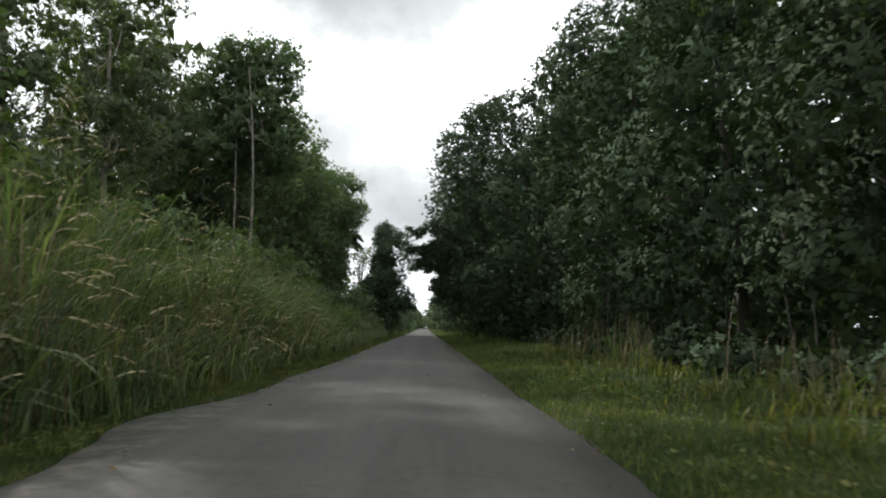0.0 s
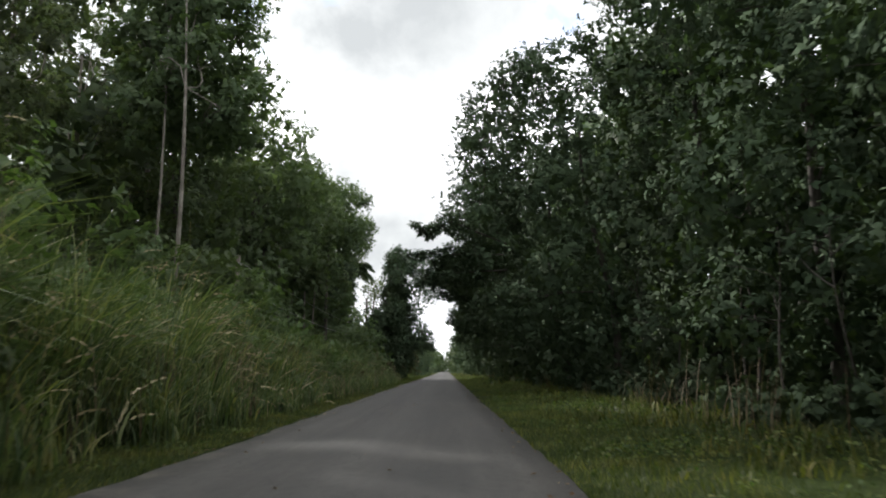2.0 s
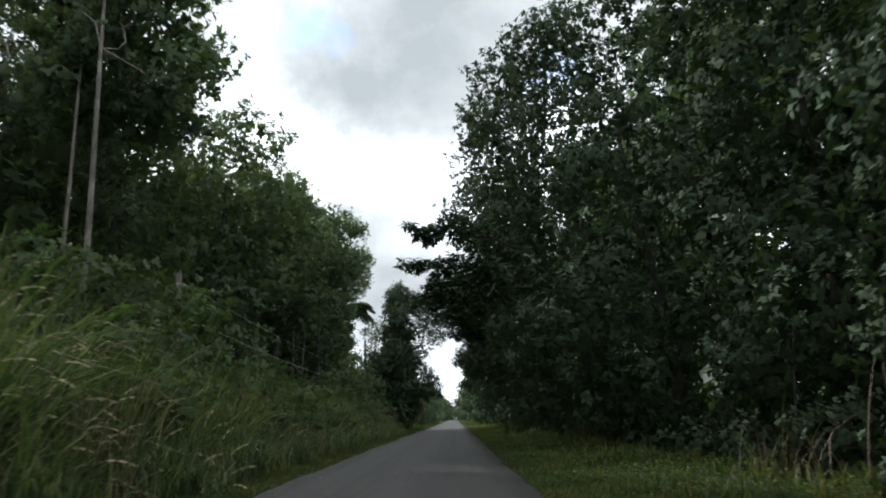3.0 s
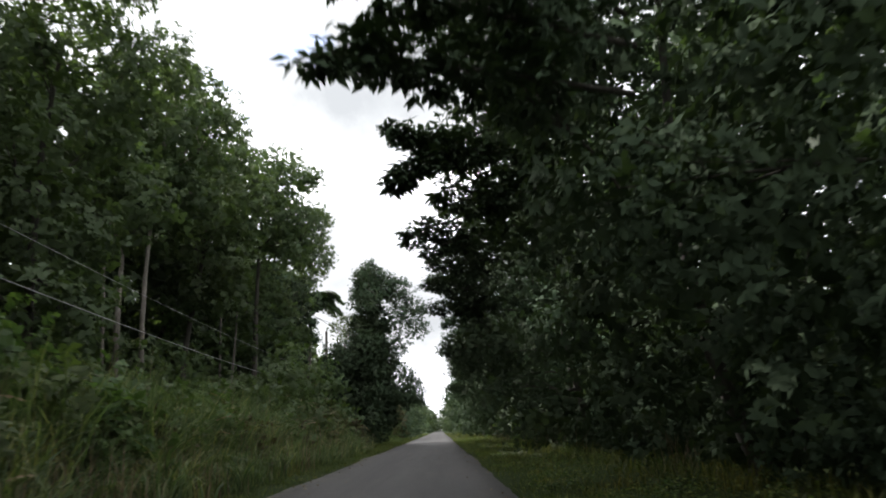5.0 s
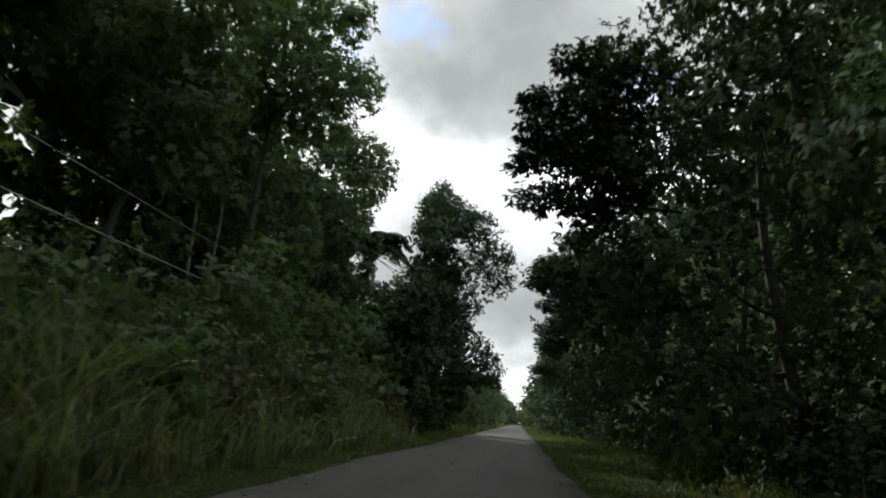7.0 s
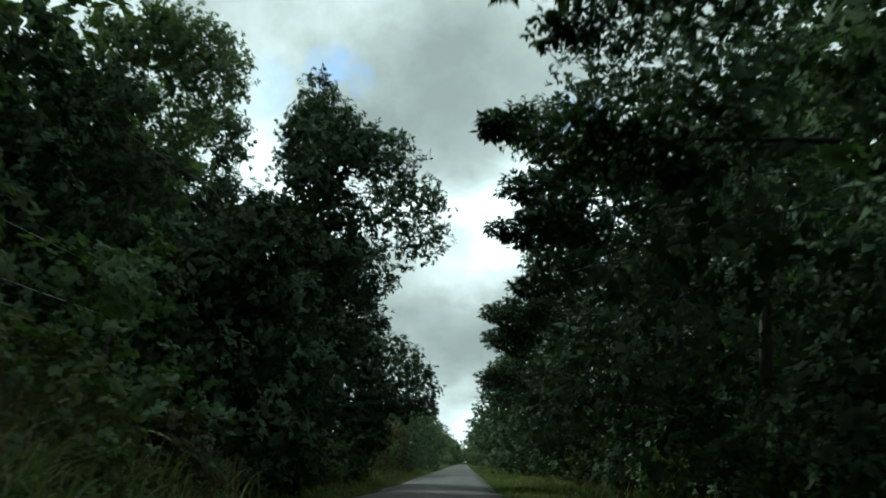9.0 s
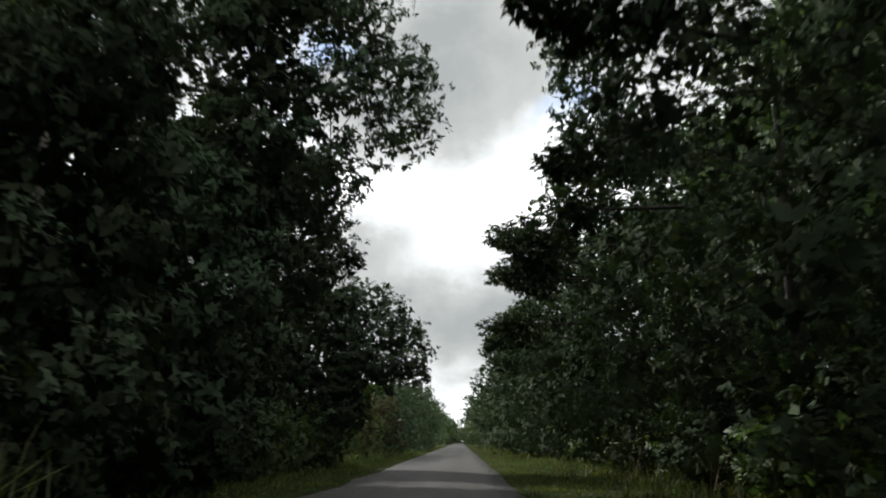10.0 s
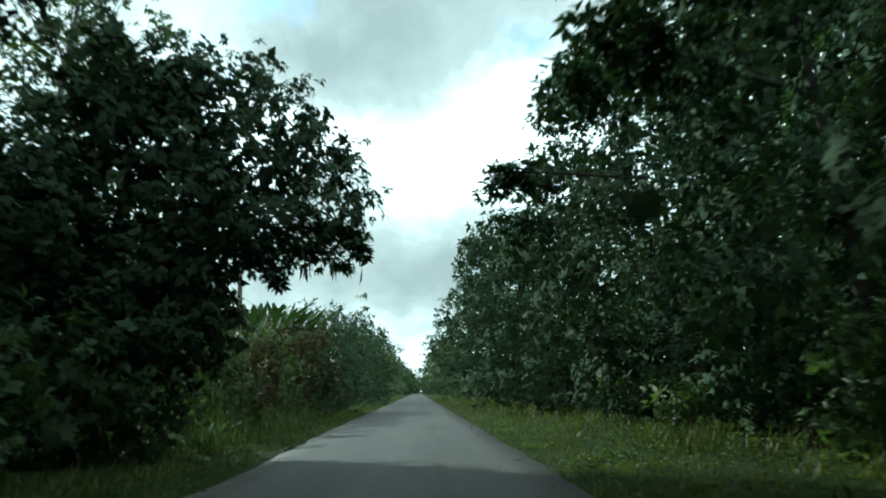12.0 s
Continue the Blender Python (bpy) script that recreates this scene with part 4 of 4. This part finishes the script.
# ---- hedge, bananas and bushes beyond the last tree on the left ----
hedge = [(-7.4, 143, 1.8, 3.2, LEAF), (-7.4, 146.5, 2.0, 3.6, LEAF_RED), (-7.6, 150, 2.2, 3.9, LEAF), (-7.4, 154, 2.2, 4.1, LEAF_RED), (-7.4, 158, 2.3, 4.4, LEAF_RED), (-7.4, 162, 2.4, 4.7, LEAF_SHADED), (-7.4, 166.5, 2.5, 5.0, LEAF_RED),
         (-7.3, 171, 2.5, 5.4, LEAF_SHADED), (-7.3, 177, 2.7, 6.0, LEAF_SHADED), (-7.4, 183, 3.0, 7.6, LEAF_SHADED), (-7.4, 190, 3.2, 9.0, LEAF_SHADED), (-7.4, 197, 3.4, 8.6, LEAF_SHADED), (-6.4, 206, 3.3, 7.8, LEAF_SHADED), (-5.8, 215, 3.4, 7.4, LEAF_SHADED)]
for i, (x, y, r, h, mat) in enumerate(hedge):
    shrub("rounded roadside bush with reddish brown leaves" if mat == LEAF_RED else "dense green roadside bush above the grass verge", x, y, r, h, 400 + i, 0.13, 1000, 8, mat, "roadside bushes", IN_R)


def banana(x, y, h, seed):
    """Banana plant: a thick sheath stem and long upright paddle leaves."""
    g = np.random.default_rng(seed)
    root = tagged(new("banana_plant"), "tall banana plant with long upright green leaves", "plant", "banana plants")
    root.location = (x, y, 0)
    v, f = tube([(0, 0, -0.1), (0.03, 0, h * 0.25), (0, 0.04, h * 0.5)], [0.14, 0.11, 0.07], 8)
    part_np("stem", v, f, LEAF_VINE, root, "thick green stem", True)
    for i in range(9):
        a = i * 2.4 + g.uniform(-0.3, 0.3)
        tilt = g.uniform(0.15, 0.75)
        way = np.array([math.cos(a) * tilt, math.sin(a) * tilt, 1.0])
        side = np.array([-math.sin(a), math.cos(a), 0.0])
        ln = h * g.uniform(0.45, 0.62)
        rings = []
        for s in np.linspace(0, 1, 8):
            p = np.array([0, 0, h * 0.48]) + way * ln * s + np.array([math.cos(a), math.sin(a), -0.6]) * (ln * 0.35 * tilt * s ** 2.5)
            wd = 0.05 + 0.32 * math.sin(math.pi * min(1, s * 0.93 + 0.06)) ** 0.8
            rings += [p - side * wd + (0, 0, 0.06), p, p + side * wd + (0, 0, 0.06)]
        F = np.array([[3 * k + j, 3 * k + j + 1, 3 * k + j + 4, 3 * k + j + 3] for k in range(7) for j in (0, 1)])
        blade = part_np("leaf", np.array(rings), F, LEAF_PALM, root)
        v, f = tube(np.array(rings)[1::3] - (0, 0, 0.012), np.linspace(0.030, 0.008, 8), 5)
        part_np("midrib", v, f, LEAF_VINE, blade, "pale green midrib")
    return root


for i, (x, y, h) in enumerate([(-9.0, 160, 5.6), (-9.6, 163, 6.0), (-9.2, 166, 6.2), (-10.0, 168, 6.6), (-9.3, 170, 6.8), (-9.9, 172.5, 7.0), (-9.2, 175, 7.2), (-9.8, 177, 7.3), (-10.8, 170, 6.8), (-11.0, 175, 7.4), (-10.4, 164, 6.2)]):
    banana(x, y, h, 430 + i)


def dead_stem(x, y, h, lean, seed):
    """A broken, bleached young trunk."""
    g = np.random.default_rng(seed)
    v, f = tube(wavy((0, 0, -0.2), (lean, 0, h), 0.06, 7, g), np.linspace(0.11, 0.06, 7), 8)
    ob = part_np("dead_trunk", v, f, BARK_PALE, smooth=True)
    ob.location = (x, y, 0)
    return tagged(ob, "bare broken pale trunk standing in the thicket", "tree trunk", "dead trunks")


for i, (x, y, h, lean) in enumerate([(-13.9, 95.4, 9.0, 0.15), (-13.6, 95.9, 9.1, 0.75), (-14.3, 79.4, 9.5, -0.5), (-15.6, 60, 8, 0.2)]):
    dead_stem(x, y, h, lean, 650 + i)


def sapling_stem(x, y, h, lean, seed):
    """A thin bare stem under the trees, forked near its top."""
    g = np.random.default_rng(seed)
    line = wavy((0, 0, -0.2), (lean, g.normal() * 0.3, h), 0.16, 8, g)
    pieces = [tube(line, np.linspace(0.034, 0.012, 8), 7)]
    for k in (4, 5, 6):
        tip = line[k] + np.array([g.normal() * 0.6, g.normal() * 0.6, g.uniform(0.4, 1.2)])
        pieces.append(tube(wavy(line[k], tip, 0.06, 5, g), np.linspace(0.018, 0.006, 5), 5))
    v, f = joined(pieces)
    ob = part_np("sapling_trunk", v, f, BARK, smooth=True)
    ob.location = (x, y, 0)
    return tagged(ob, "thin bare brown stem in the shade under the trees", "tree trunk", "bare stems")


sg = np.random.default_rng(58)
for i in range(16):
    sapling_stem(sg.uniform(7.6, 9.4), 11 + i * 3.4 + sg.uniform(-0.8, 0.8), sg.uniform(3.5, 6.5), sg.normal() * 0.5, 720 + i)

# ---- undergrowth on both sides ----
ug = np.random.default_rng(55)
for i, y in enumerate(np.arange(-6, 150, 4.4)):
    x = 7.1 + ug.uniform(-0.5, 0.6)
    low = y < 52        # little grows in the deep shade at the start
    # past y = 104 every other one has yellowish vine leaves, paler to stand for sunlight
    shrub("tangled low shrub of dark green leaves under the trees", x + (0.7 if low else 0.0), y + ug.uniform(-1, 1), ug.uniform(0.7, 1.1) if low else ug.uniform(1.1, 1.6), ug.uniform(0.7, 1.7) if low else ug.uniform(1.4, 3.4), 500 + i, 0.11, 300, 9, LEAF_VINE if y > 104 and i % 2 else LEAF_SHADED, face=IN_L)
for i, y in enumerate(np.arange(4, 104, 3.6)):
    x = -7.9 - ug.uniform(0, 1.8)
    shrub("tall shrub overgrown with green vines behind the grass", x, y + ug.uniform(-1, 1), ug.uniform(1.3, 2.1), ug.uniform(3.0, 4.8) * (0.72 if 50 < y < 86 else 1.0) + (0.6 if y < 30 else 0.0), 550 + i, 0.17, 420, 9, LEAF_VINE if i % 2 else LEAF, face=IN_R)
for i, y in enumerate(np.arange(104, 142, 3.6)):
    shrub("dense dark shrub under the overhanging trees", -7.6 - ug.uniform(0, 1.2), y, ug.uniform(1.5, 2.0), ug.uniform(2.0, 3.6), 620 + i, 0.18, 420, 9, LEAF, face=IN_R)
for i, (y, h) in enumerate([(47, 5.6), (50.5, 5.4), (54, 4.3), (57.5, 3.8), (85.5, 5.0), (88, 6.0), (92, 5.8), (97, 5.8), (101.5, 5.8), (105.5, 6.8)]):
    shrub("tall shrub overgrown with green vines behind the grass", -8.6, y, 1.7, h, 640 + i, 0.15, 600, 9, LEAF_VINE if i % 2 else LEAF, face=IN_R)
for i, y in enumerate(np.arange(26, 104, 3.3)):
    shrub("low tangled bush growing out of the wild grass", -6.3 - ug.uniform(0, 1.4), y + ug.uniform(-1.2, 1.2), ug.uniform(0.6, 1.1), ug.uniform(1.4, 2.9), 800 + i, 0.12, 330, 9, (LEAF, LEAF_VINE, LEAF_RED)[i % 3], face=IN_R)
for i, (x, y, h) in enumerate([(-10.4, 46.8, 6.4), (-11.8, 47.6, 6.8), (-9.6, 49.4, 6.0)]):
    shrub("tall shrub overgrown with green vines behind the grass", x, y, 1.5, h, 700 + i, 0.17, 520, 9, LEAF, face=IN_R)
for i, y in enumerate(np.arange(20, 104, 5.0)):
    shrub("dark leafy thicket in front of the tree trunks", -12.4 - ug.uniform(0, 2), y, 2.2, ug.uniform(4.5, 6.5), 580 + i, 0.15, 330, 8, LEAF, face=IN_R)


# ---- grass ----


def grass(name, label, points, H, W, bend, mat, seed, segs=3):
    g = np.random.default_rng(seed)
    v, f = blade_arrays(points, H, W, bend, g, segs)
    return tagged(part_np(name, v, f, mat), label, "grass", kind="stuff")


def strewn(n, x0, x1, y0, y1, seed, clump=0.0):
    """Points over a strip, drawn together into tussocks."""
    g = np.random.default_rng(seed)
    P = np.stack([g.uniform(x0, x1, n), g.uniform(y0, y1, n), np.zeros(n)], 1)
    if clump:
        C = np.stack([g.uniform(x0, x1, n // 40 + 1), g.uniform(y0, y1, n // 40 + 1), np.zeros(n // 40 + 1)], 1)
        near = C[g.integers(0, len(C), n)] + g.normal(size=(n, 3)) * np.array([clump, clump, 0])
        P = np.where((g.random(n) < 0.75)[:, None], near, P)
    return P


g = np.random.default_rng(60)


def bank_height(P):
    """How high the wild grass stands: low at the verge, rising behind, uneven along the road."""
    back = np.clip((-4.45 - P[:, 0]) / 2.7, 0.08, 1.0)
    wave = 1.0 + 0.30 * np.sin(P[:, 1] * 0.9 + P[:, 0]) * np.sin(P[:, 1] * 0.37 + 1.0) + 0.15 * np.sin(P[:, 1] * 2.3 + P[:, 0] * 2)
    near = np.clip((50 - P[:, 1]) / 25, 0, 1)
    return (0.75 + (2.3 + 1.3 * near) * back) * wave


P = strewn(22000, -9.0, -4.8, -3, 106, 61, 0.22)
H = bank_height(P) * g.uniform(0.5, 1.15, len(P))
grass("tall_grass", "bank of tall wild grass with arching green blades", P, H, g.uniform(0.020, 0.056, len(P)), g.uniform(0.2, 1.1, len(P)), GRASS_TALL, 62)
P = strewn(5000, -9.0, -4.9, -3, 106, 63, 0.3)
H = bank_height(P) * g.uniform(0.6, 1.15, len(P))
grass("dry_grass", "straw-coloured dry stalks among the tall grass", P, H, g.uniform(0.012, 0.028, len(P)), g.uniform(0.05, 0.5, len(P)), GRASS_DRY, 64)

P = strewn(9500, -9.6, -6.3, -3, 78, 67, 0.28)
H = np.clip(bank_height(P) + g.uniform(0.2, 1.9, len(P)), 1.2, np.where(P[:, 1] < 50, 6.2, 3.9))
grass("cane_grass", "tall cane grass with long drooping leaves above the bank", P, H, g.uniform(0.028, 0.065, len(P)), g.uniform(0.25, 1.1, len(P)), GRASS_TALL, 68, 4)


def seed_heads(n, x0, x1, y0, y1, seed):
    """Pale nodding plumes on thin arching stalks above the tall grass, most of them leaning towards the road."""
    g = np.random.default_rng(seed)
    P = strewn(n, x0, x1, y0, y1, seed, 0.9)
    P[:, 2] = bank_height(P) * g.uniform(0.55, 1.25, n)
    a = g.normal(0.1, 1.0, n)
    rise = g.uniform(-0.2, 1.5, n)
    D = unit(np.stack([np.cos(a), np.sin(a) * 0.7, rise], 1))
    L = g.uniform(0.09, 0.16, n)
    up = np.array([0, -0.8, 0.5]) + g.normal(size=(n, 3)) * 0.5
    pieces, p = [], P - D * 0.5
    for k in range(4):      # a bare stalk, then three bending lengths of plume
        ln = np.full(n, 0.5) if k == 0 else L
        pieces.append(leaf_arrays(p, D, up, ln * 1.08, np.full(n, 0.008) if k == 0 else L * (0.30, 0.34, 0.26)[k - 1], False))
        p = p + D * ln[:, None]
        D = unit(D + np.array([0.05, 0, -0.22]))
    v, f = joined(pieces)
    return tagged(part_np("grass_seed_head", v, f, GRASS_HEAD), "pale feathery seed heads nodding above the tall grass", "grass", kind="stuff")


P = strewn(3200, -7.8, -4.85, 0, 104, 83, 0.25)
H = bank_height(P) * g.uniform(0.7, 1.25, len(P))
grass("broad_grass", "broad arching light green grass leaves hanging out of the bank", P, H, g.uniform(0.035, 0.070, len(P)), g.uniform(0.6, 1.25, len(P)), GRASS_TALL, 84, 5)
P = strewn(2600, -6.9, -5.3, 138, 168, 88, 0.3)
grass("tall_grass", "tufts of tall wild grass in front of the bushes", P, g.uniform(0.5, 2.4, len(P)) * np.clip((-5.0 - P[:, 0]) / 1.4, 0.2, 1.0), g.uniform(0.02, 0.045, len(P)), g.uniform(0.2, 1.0, len(P)), GRASS_TALL, 89)
seed_heads(620, -8.0, -4.9, 7, 44, 65)
seed_heads(110, -8.2, -5.0, 40, 100, 66)

for name, x0, x1, y0, y1, cnt, hmin, hmax, sd in [("verge_grass", ROAD_R + 0.02, 6.8, -4, 160, 66000, 0.07, 0.24, 70), ("verge_grass", -5.6, ROAD_L - 0.02, -4, 215, 36000, 0.06, 0.20, 71),
                                                  ("verge_grass", ROAD_R + 0.05, 6.2, 2, 42, 46000, 0.05, 0.17, 77), ("verge_grass", -5.3, ROAD_L - 0.05, 2, 60, 22000, 0.05, 0.17, 78),
                                                  ("verge_grass", ROAD_R + 0.02, 5.5, 158, 330, 14000, 0.12, 0.29, 85), ("verge_grass", -6.0, ROAD_L - 0.02, 210, 330, 7000, 0.12, 0.29, 86),
                                                  ("long_verge_grass", 2.4, 7.2, -4, 160, 15000, 0.16, 0.60, 72), ("long_verge_grass", 2.6, 6.0, 158, 300, 4500, 0.3, 0.8, 87), ("long_verge_grass", -6.4, -4.5, 100, 215, 8000, 0.2, 0.6, 73)]:
    P = strewn(cnt, x0, x1, y0, y1, sd, 0.25)
    P[:, 0] = np.clip(P[:, 0], x0, x1)
    P[:, 2] = 0.0
    P = P[(P[:, 0] > ROAD_R) | (P[:, 0] < road_left(P[:, 1]) - 0.03)]
    cnt = len(P)
    H = g.uniform(hmin, hmax, cnt)
    if hmax > 0.3:      # taller away from the road
        H *= 0.35 + 0.9 * np.clip((np.abs(P[:, 0] + 1.1) - 3.4) / 3.2, 0, 1)
    grass(name, "short green verge grass along the road's edge" if hmax < 0.3 else "longer uncut grass between verge and trees", P, H, H * 0.09 + 0.006, g.uniform(0.2, 0.9, cnt), GRASS_SHORT, sd + 10, 2 if hmax > 0.3 else 1)


def weeds(n, x0, x1, y0, y1, seed):
    """Low broad-leaved weeds in clumps among the verge grass."""
    g = np.random.default_rng(seed)
    C = strewn(n, x0, x1, y0, y1, seed, 0.45)
    k = 6
    P = np.repeat(C, k, 0) + g.normal(size=(n * k, 3)) * np.array([0.10, 0.10, 0])
    P[:, 0] = np.clip(P[:, 0], x0, x1)
    P = P[(P[:, 0] > ROAD_R) | (P[:, 0] < road_left(P[:, 1]) - 0.05)]
    n, k = len(P), 1
    tall = 0.10 + 0.32 * np.clip((np.abs(P[:, 0] + 1.1) - 3.6) / 2.5, 0, 1)
    P[:, 2] = tall * g.uniform(0.1, 1.0, n * k)
    a = g.uniform(0, 2 * np.pi, n * k)
    D = np.stack([np.cos(a), np.sin(a), g.uniform(-0.2, 0.7, n * k)], 1)
    ln = g.uniform(0.04, 0.10, n * k)
    v, f = leaf_arrays(P, D, g.normal(size=(n * k, 3)) * 0.5 + np.array([0, 0, 1.0]), ln, ln * 0.6, False)
    return tagged(part_np("verge_weed", v, f, WEED), "low broad-leaved weeds growing among the verge grass", "weeds", kind="stuff")


P = strewn(330, 5.6, 7.4, 8, 140, 79, 0.5)
grass("dry_undergrowth", "dry bent stalks and dead stems at the foot of the trees", P, g.uniform(0.8, 3.0, len(P)), g.uniform(0.010, 0.026, len(P)), g.uniform(0.2, 0.9, len(P)), GRASS_DRY, 80, 5)
P = strewn(5200, 4.6, 7.0, 6, 140, 81, 0.3)
P = P[(P[:, 1] > 45) | (g.random(len(P)) < 0.16)]
grass("rough_grass", "rough tufted grass in front of the trees", P, g.uniform(0.3, 0.9, len(P)), g.uniform(0.010, 0.022, len(P)), g.uniform(0.2, 0.9, len(P)), GRASS_SHORT, 82, 3)

weeds(5200, ROAD_R + 0.35, 6.8, 2, 150, 75)
weeds(1300, -5.4, ROAD_L - 0.3, 2, 200, 76)


def reeds(x, y, h, count, seed, broad=False):
    """A clump of tall reed-like grass with long bent blades."""
    q = np.random.default_rng(seed)
    root = tagged(new("reed_clump"), "clump of tall reed grass with long bent blades on the verge", "grass", "reed clumps")
    root.location = (x, y, 0)
    for i in range(count // 2 + 12):
        P = np.array([[q.normal() * 0.26, q.normal() * 0.26, 0.0]])
        dry = i >= count // 2
        v, f = blade_arrays(P, np.array([h * q.uniform(0.55, 1.15)]), np.array([0.014 if dry else q.uniform(0.034, 0.060) if broad else q.uniform(0.018, 0.034)]), np.array([q.uniform(0.05, 0.4) if dry else q.uniform(0.7, 1.2) if broad else q.uniform(0.2, 0.9)]), q, 6)
        part_np("stalk" if dry else "blade", v, f, GRASS_DRY if dry else WEED, root, "straw-coloured stalk" if dry else "")
    return root


for i, (x, y, h, cnt) in enumerate([(6.6, 15.5, 1.5, 10), (7.4, 18.0, 1.6, 12), (5.9, 23.5, 1.9, 30), (5.4, 25.2, 2.2, 24), (6.3, 27.5, 2.0, 24), (5.8, 31.0, 1.5, 24),
                                      (6.0, 36.0, 1.4, 24), (5.6, 41.0, 1.3, 24), (6.2, 52.0, 1.2, 24), (6.4, 66.0, 1.2, 24), (6.1, 92, 1.2, 24), (6.3, 120, 1.2, 24), (6.4, 131.5, 1.3, 24)]):
    reeds(x, y, h, cnt, 600 + i)

for i, (x, y, h, cnt) in enumerate([(5.7, 12.3, 1.5, 26), (6.6, 12.9, 1.7, 22), (7.3, 11.6, 1.7, 26), (5.6, 22.2, 2.0, 26)]):
    reeds(x, y, h, cnt, 770 + i, broad=True)

# ---- utility line on the left, palm ----


def utility_pole(x, y, h):
    root = tagged(new("utility_pole"), "weathered wooden utility pole rising above the bushes", "pole", "utility poles")
    root.location = (x, y, 0)
    v, f = tube([(0, 0, -0.4), (0.01, 0, h * 0.5), (0, 0, h)], [0.15, 0.13, 0.105], 12)
    top = np.arange(len(v) - 12, len(v))
    part_np("post", v, f, WOOD_POLE, root, smooth=True)
    cap = np.concatenate([v[top], [[0, 0, h + 0.03]]])
    part_np("cap", cap, np.array([[k, (k + 1) % 12, 12] for k in range(12)]), WOOD_POLE, root)
    for z in (4.9, 6.0):
        v, f = tube([(0, 0, z - 0.06), (0, 0, z + 0.06)], [0.155, 0.155], 12)
        clamp = part_np("clamp", v, f, STEEL, root, "steel clamp")
        v, f = tube([(0.14, 0, z), (0.20, 0, z), (0.24, 0, z)], [0.03, 0.05, 0.03], 8)
        part_np("insulator", v, f, CERAMIC, clamp, "glazed insulator")
    return root


POLES = [(-9.4, 53), (-9.4, 112.5), (-9.4, 158), (-9.4, 203)]
for x, y in POLES:
    utility_pole(x, y, 9.7 if y > 100 else 6.4)


def cable(points, r, label):
    v, f = tube(points, [r] * len(points), 6)
    return tagged(part_np("overhead_cable", v, f, WIRE, smooth=True), label, "cable", "overhead cables")


for (xa, ya), (xb, yb) in zip(POLES, POLES[1:]):
    for z, sag in ((4.9, 0.45), (6.0, 0.4)):
        s = np.linspace(0, 1, 17)
        pts = np.stack([xa + 0.25 + (xb - xa) * s, ya + (yb - ya) * s, z - 4 * sag * s * (1 - s)], 1)
        cable(pts, 0.012 if z < 5 else 0.007, "slack grey cable strung between the wooden poles")


def palm(x, y, h, seed):
    """Feather palm: smooth grey trunk and drooping fronds of many leaflets."""
    g = np.random.default_rng(seed)
    root = tagged(new("palm_tree"), "tall palm with drooping feather fronds behind the bushes", "palm tree")
    root.location = (x, y, 0)
    v, f = tube([(0, 0, -0.2), (0.05, 0, h * 0.4), (0.1, 0.05, h * 0.8), (0.1, 0.05, h)], [0.26, 0.21, 0.19, 0.15], 12)
    part_np("trunk", v, f, BARK_PALE, root, smooth=True)
    v, f = tube([(0.1, 0.05, h), (0.1, 0.05, h + 0.7), (0.1, 0.05, h + 1.3)], [0.17, 0.15, 0.05], 10)
    part_np("crownshaft", v, f, LEAF_PALM, root, "smooth green crownshaft", True)
    for i in range(19):
        a = i * 2.4 + g.uniform(-0.2, 0.2)
        up = 0.9 if i == 0 else g.uniform(-0.5, 1.1)
        s = np.linspace(0, 1, 10)
        ln = g.uniform(3.9, 4.8)
        out = np.array([math.cos(a), math.sin(a), 0])
        spine = np.array([0.1, 0.05, h + 1.1]) + out * (ln * s * (1 - 0.18 * s))[:, None] + np.array([0, 0, 1.0]) * (ln * (up * 0.75 * s - (0.38 + 0.30 * up) * s ** 2.2))[:, None]
        t = np.repeat(np.linspace(0.10, 1, 64), 2)
        P = np.stack([np.interp(t, s, spine[:, k]) for k in range(3)], 1)
        tang = unit(np.stack([np.interp(t, s, np.gradient(spine[:, k])) for k in range(3)], 1))
        sgn = np.tile([1.0, -1.0], 64)[:, None]
        side = unit(np.cross(tang, [0, 0, 1.0])) * sgn
        D = side + tang * 0.5 + np.array([0, 0, -0.45]) + g.normal(size=P.shape) * 0.12
        L_ = 0.95 * np.sin(np.pi * np.clip(t * 0.9 + 0.08, 0, 1)) ** 0.6 + 0.1
        v1, f1 = leaf_arrays(P, D, np.tile([0, 0, 1.0], (len(P), 1)), L_ * 1.15, np.full(len(P), 0.13), True)
        frond = part_np("frond", v1, f1, LEAF_PALM, root)
        v2, f2 = tube(spine, np.linspace(0.035, 0.008, 10), 4)
        part_np("midrib", v2, f2, LEAF_VINE, frond)
    return root


palm(-14.3, 134.3, 15.0, 700)

# ---- fallen leaves and grit on the road and its edges ----
q = np.random.default_rng(90)
cnt = 420
P = np.stack([np.where(q.random(cnt) < 0.5, ROAD_L + np.abs(q.normal(0, 0.35, cnt)), np.where(q.random(cnt) < 0.7, ROAD_R - np.abs(q.normal(0, 0.3, cnt)), q.uniform(ROAD_L, ROAD_R, cnt))), q.uniform(2, 150, cnt), np.full(cnt, 0.065)], 1)
a = q.uniform(0, 6.28, cnt)
v, f = leaf_arrays(P, np.stack([np.cos(a), np.sin(a), q.uniform(-0.05, 0.2, cnt)], 1), np.tile([0, 0, 1.0], (cnt, 1)) + q.normal(size=(cnt, 3)) * 0.3, q.uniform(0.05, 0.11, cnt), q.uniform(0.03, 0.05, cnt), True)
tagged(part_np("leaf_litter", v, f, LITTER), "scattered pale fallen leaves along the road's edges", "leaves", kind="stuff")
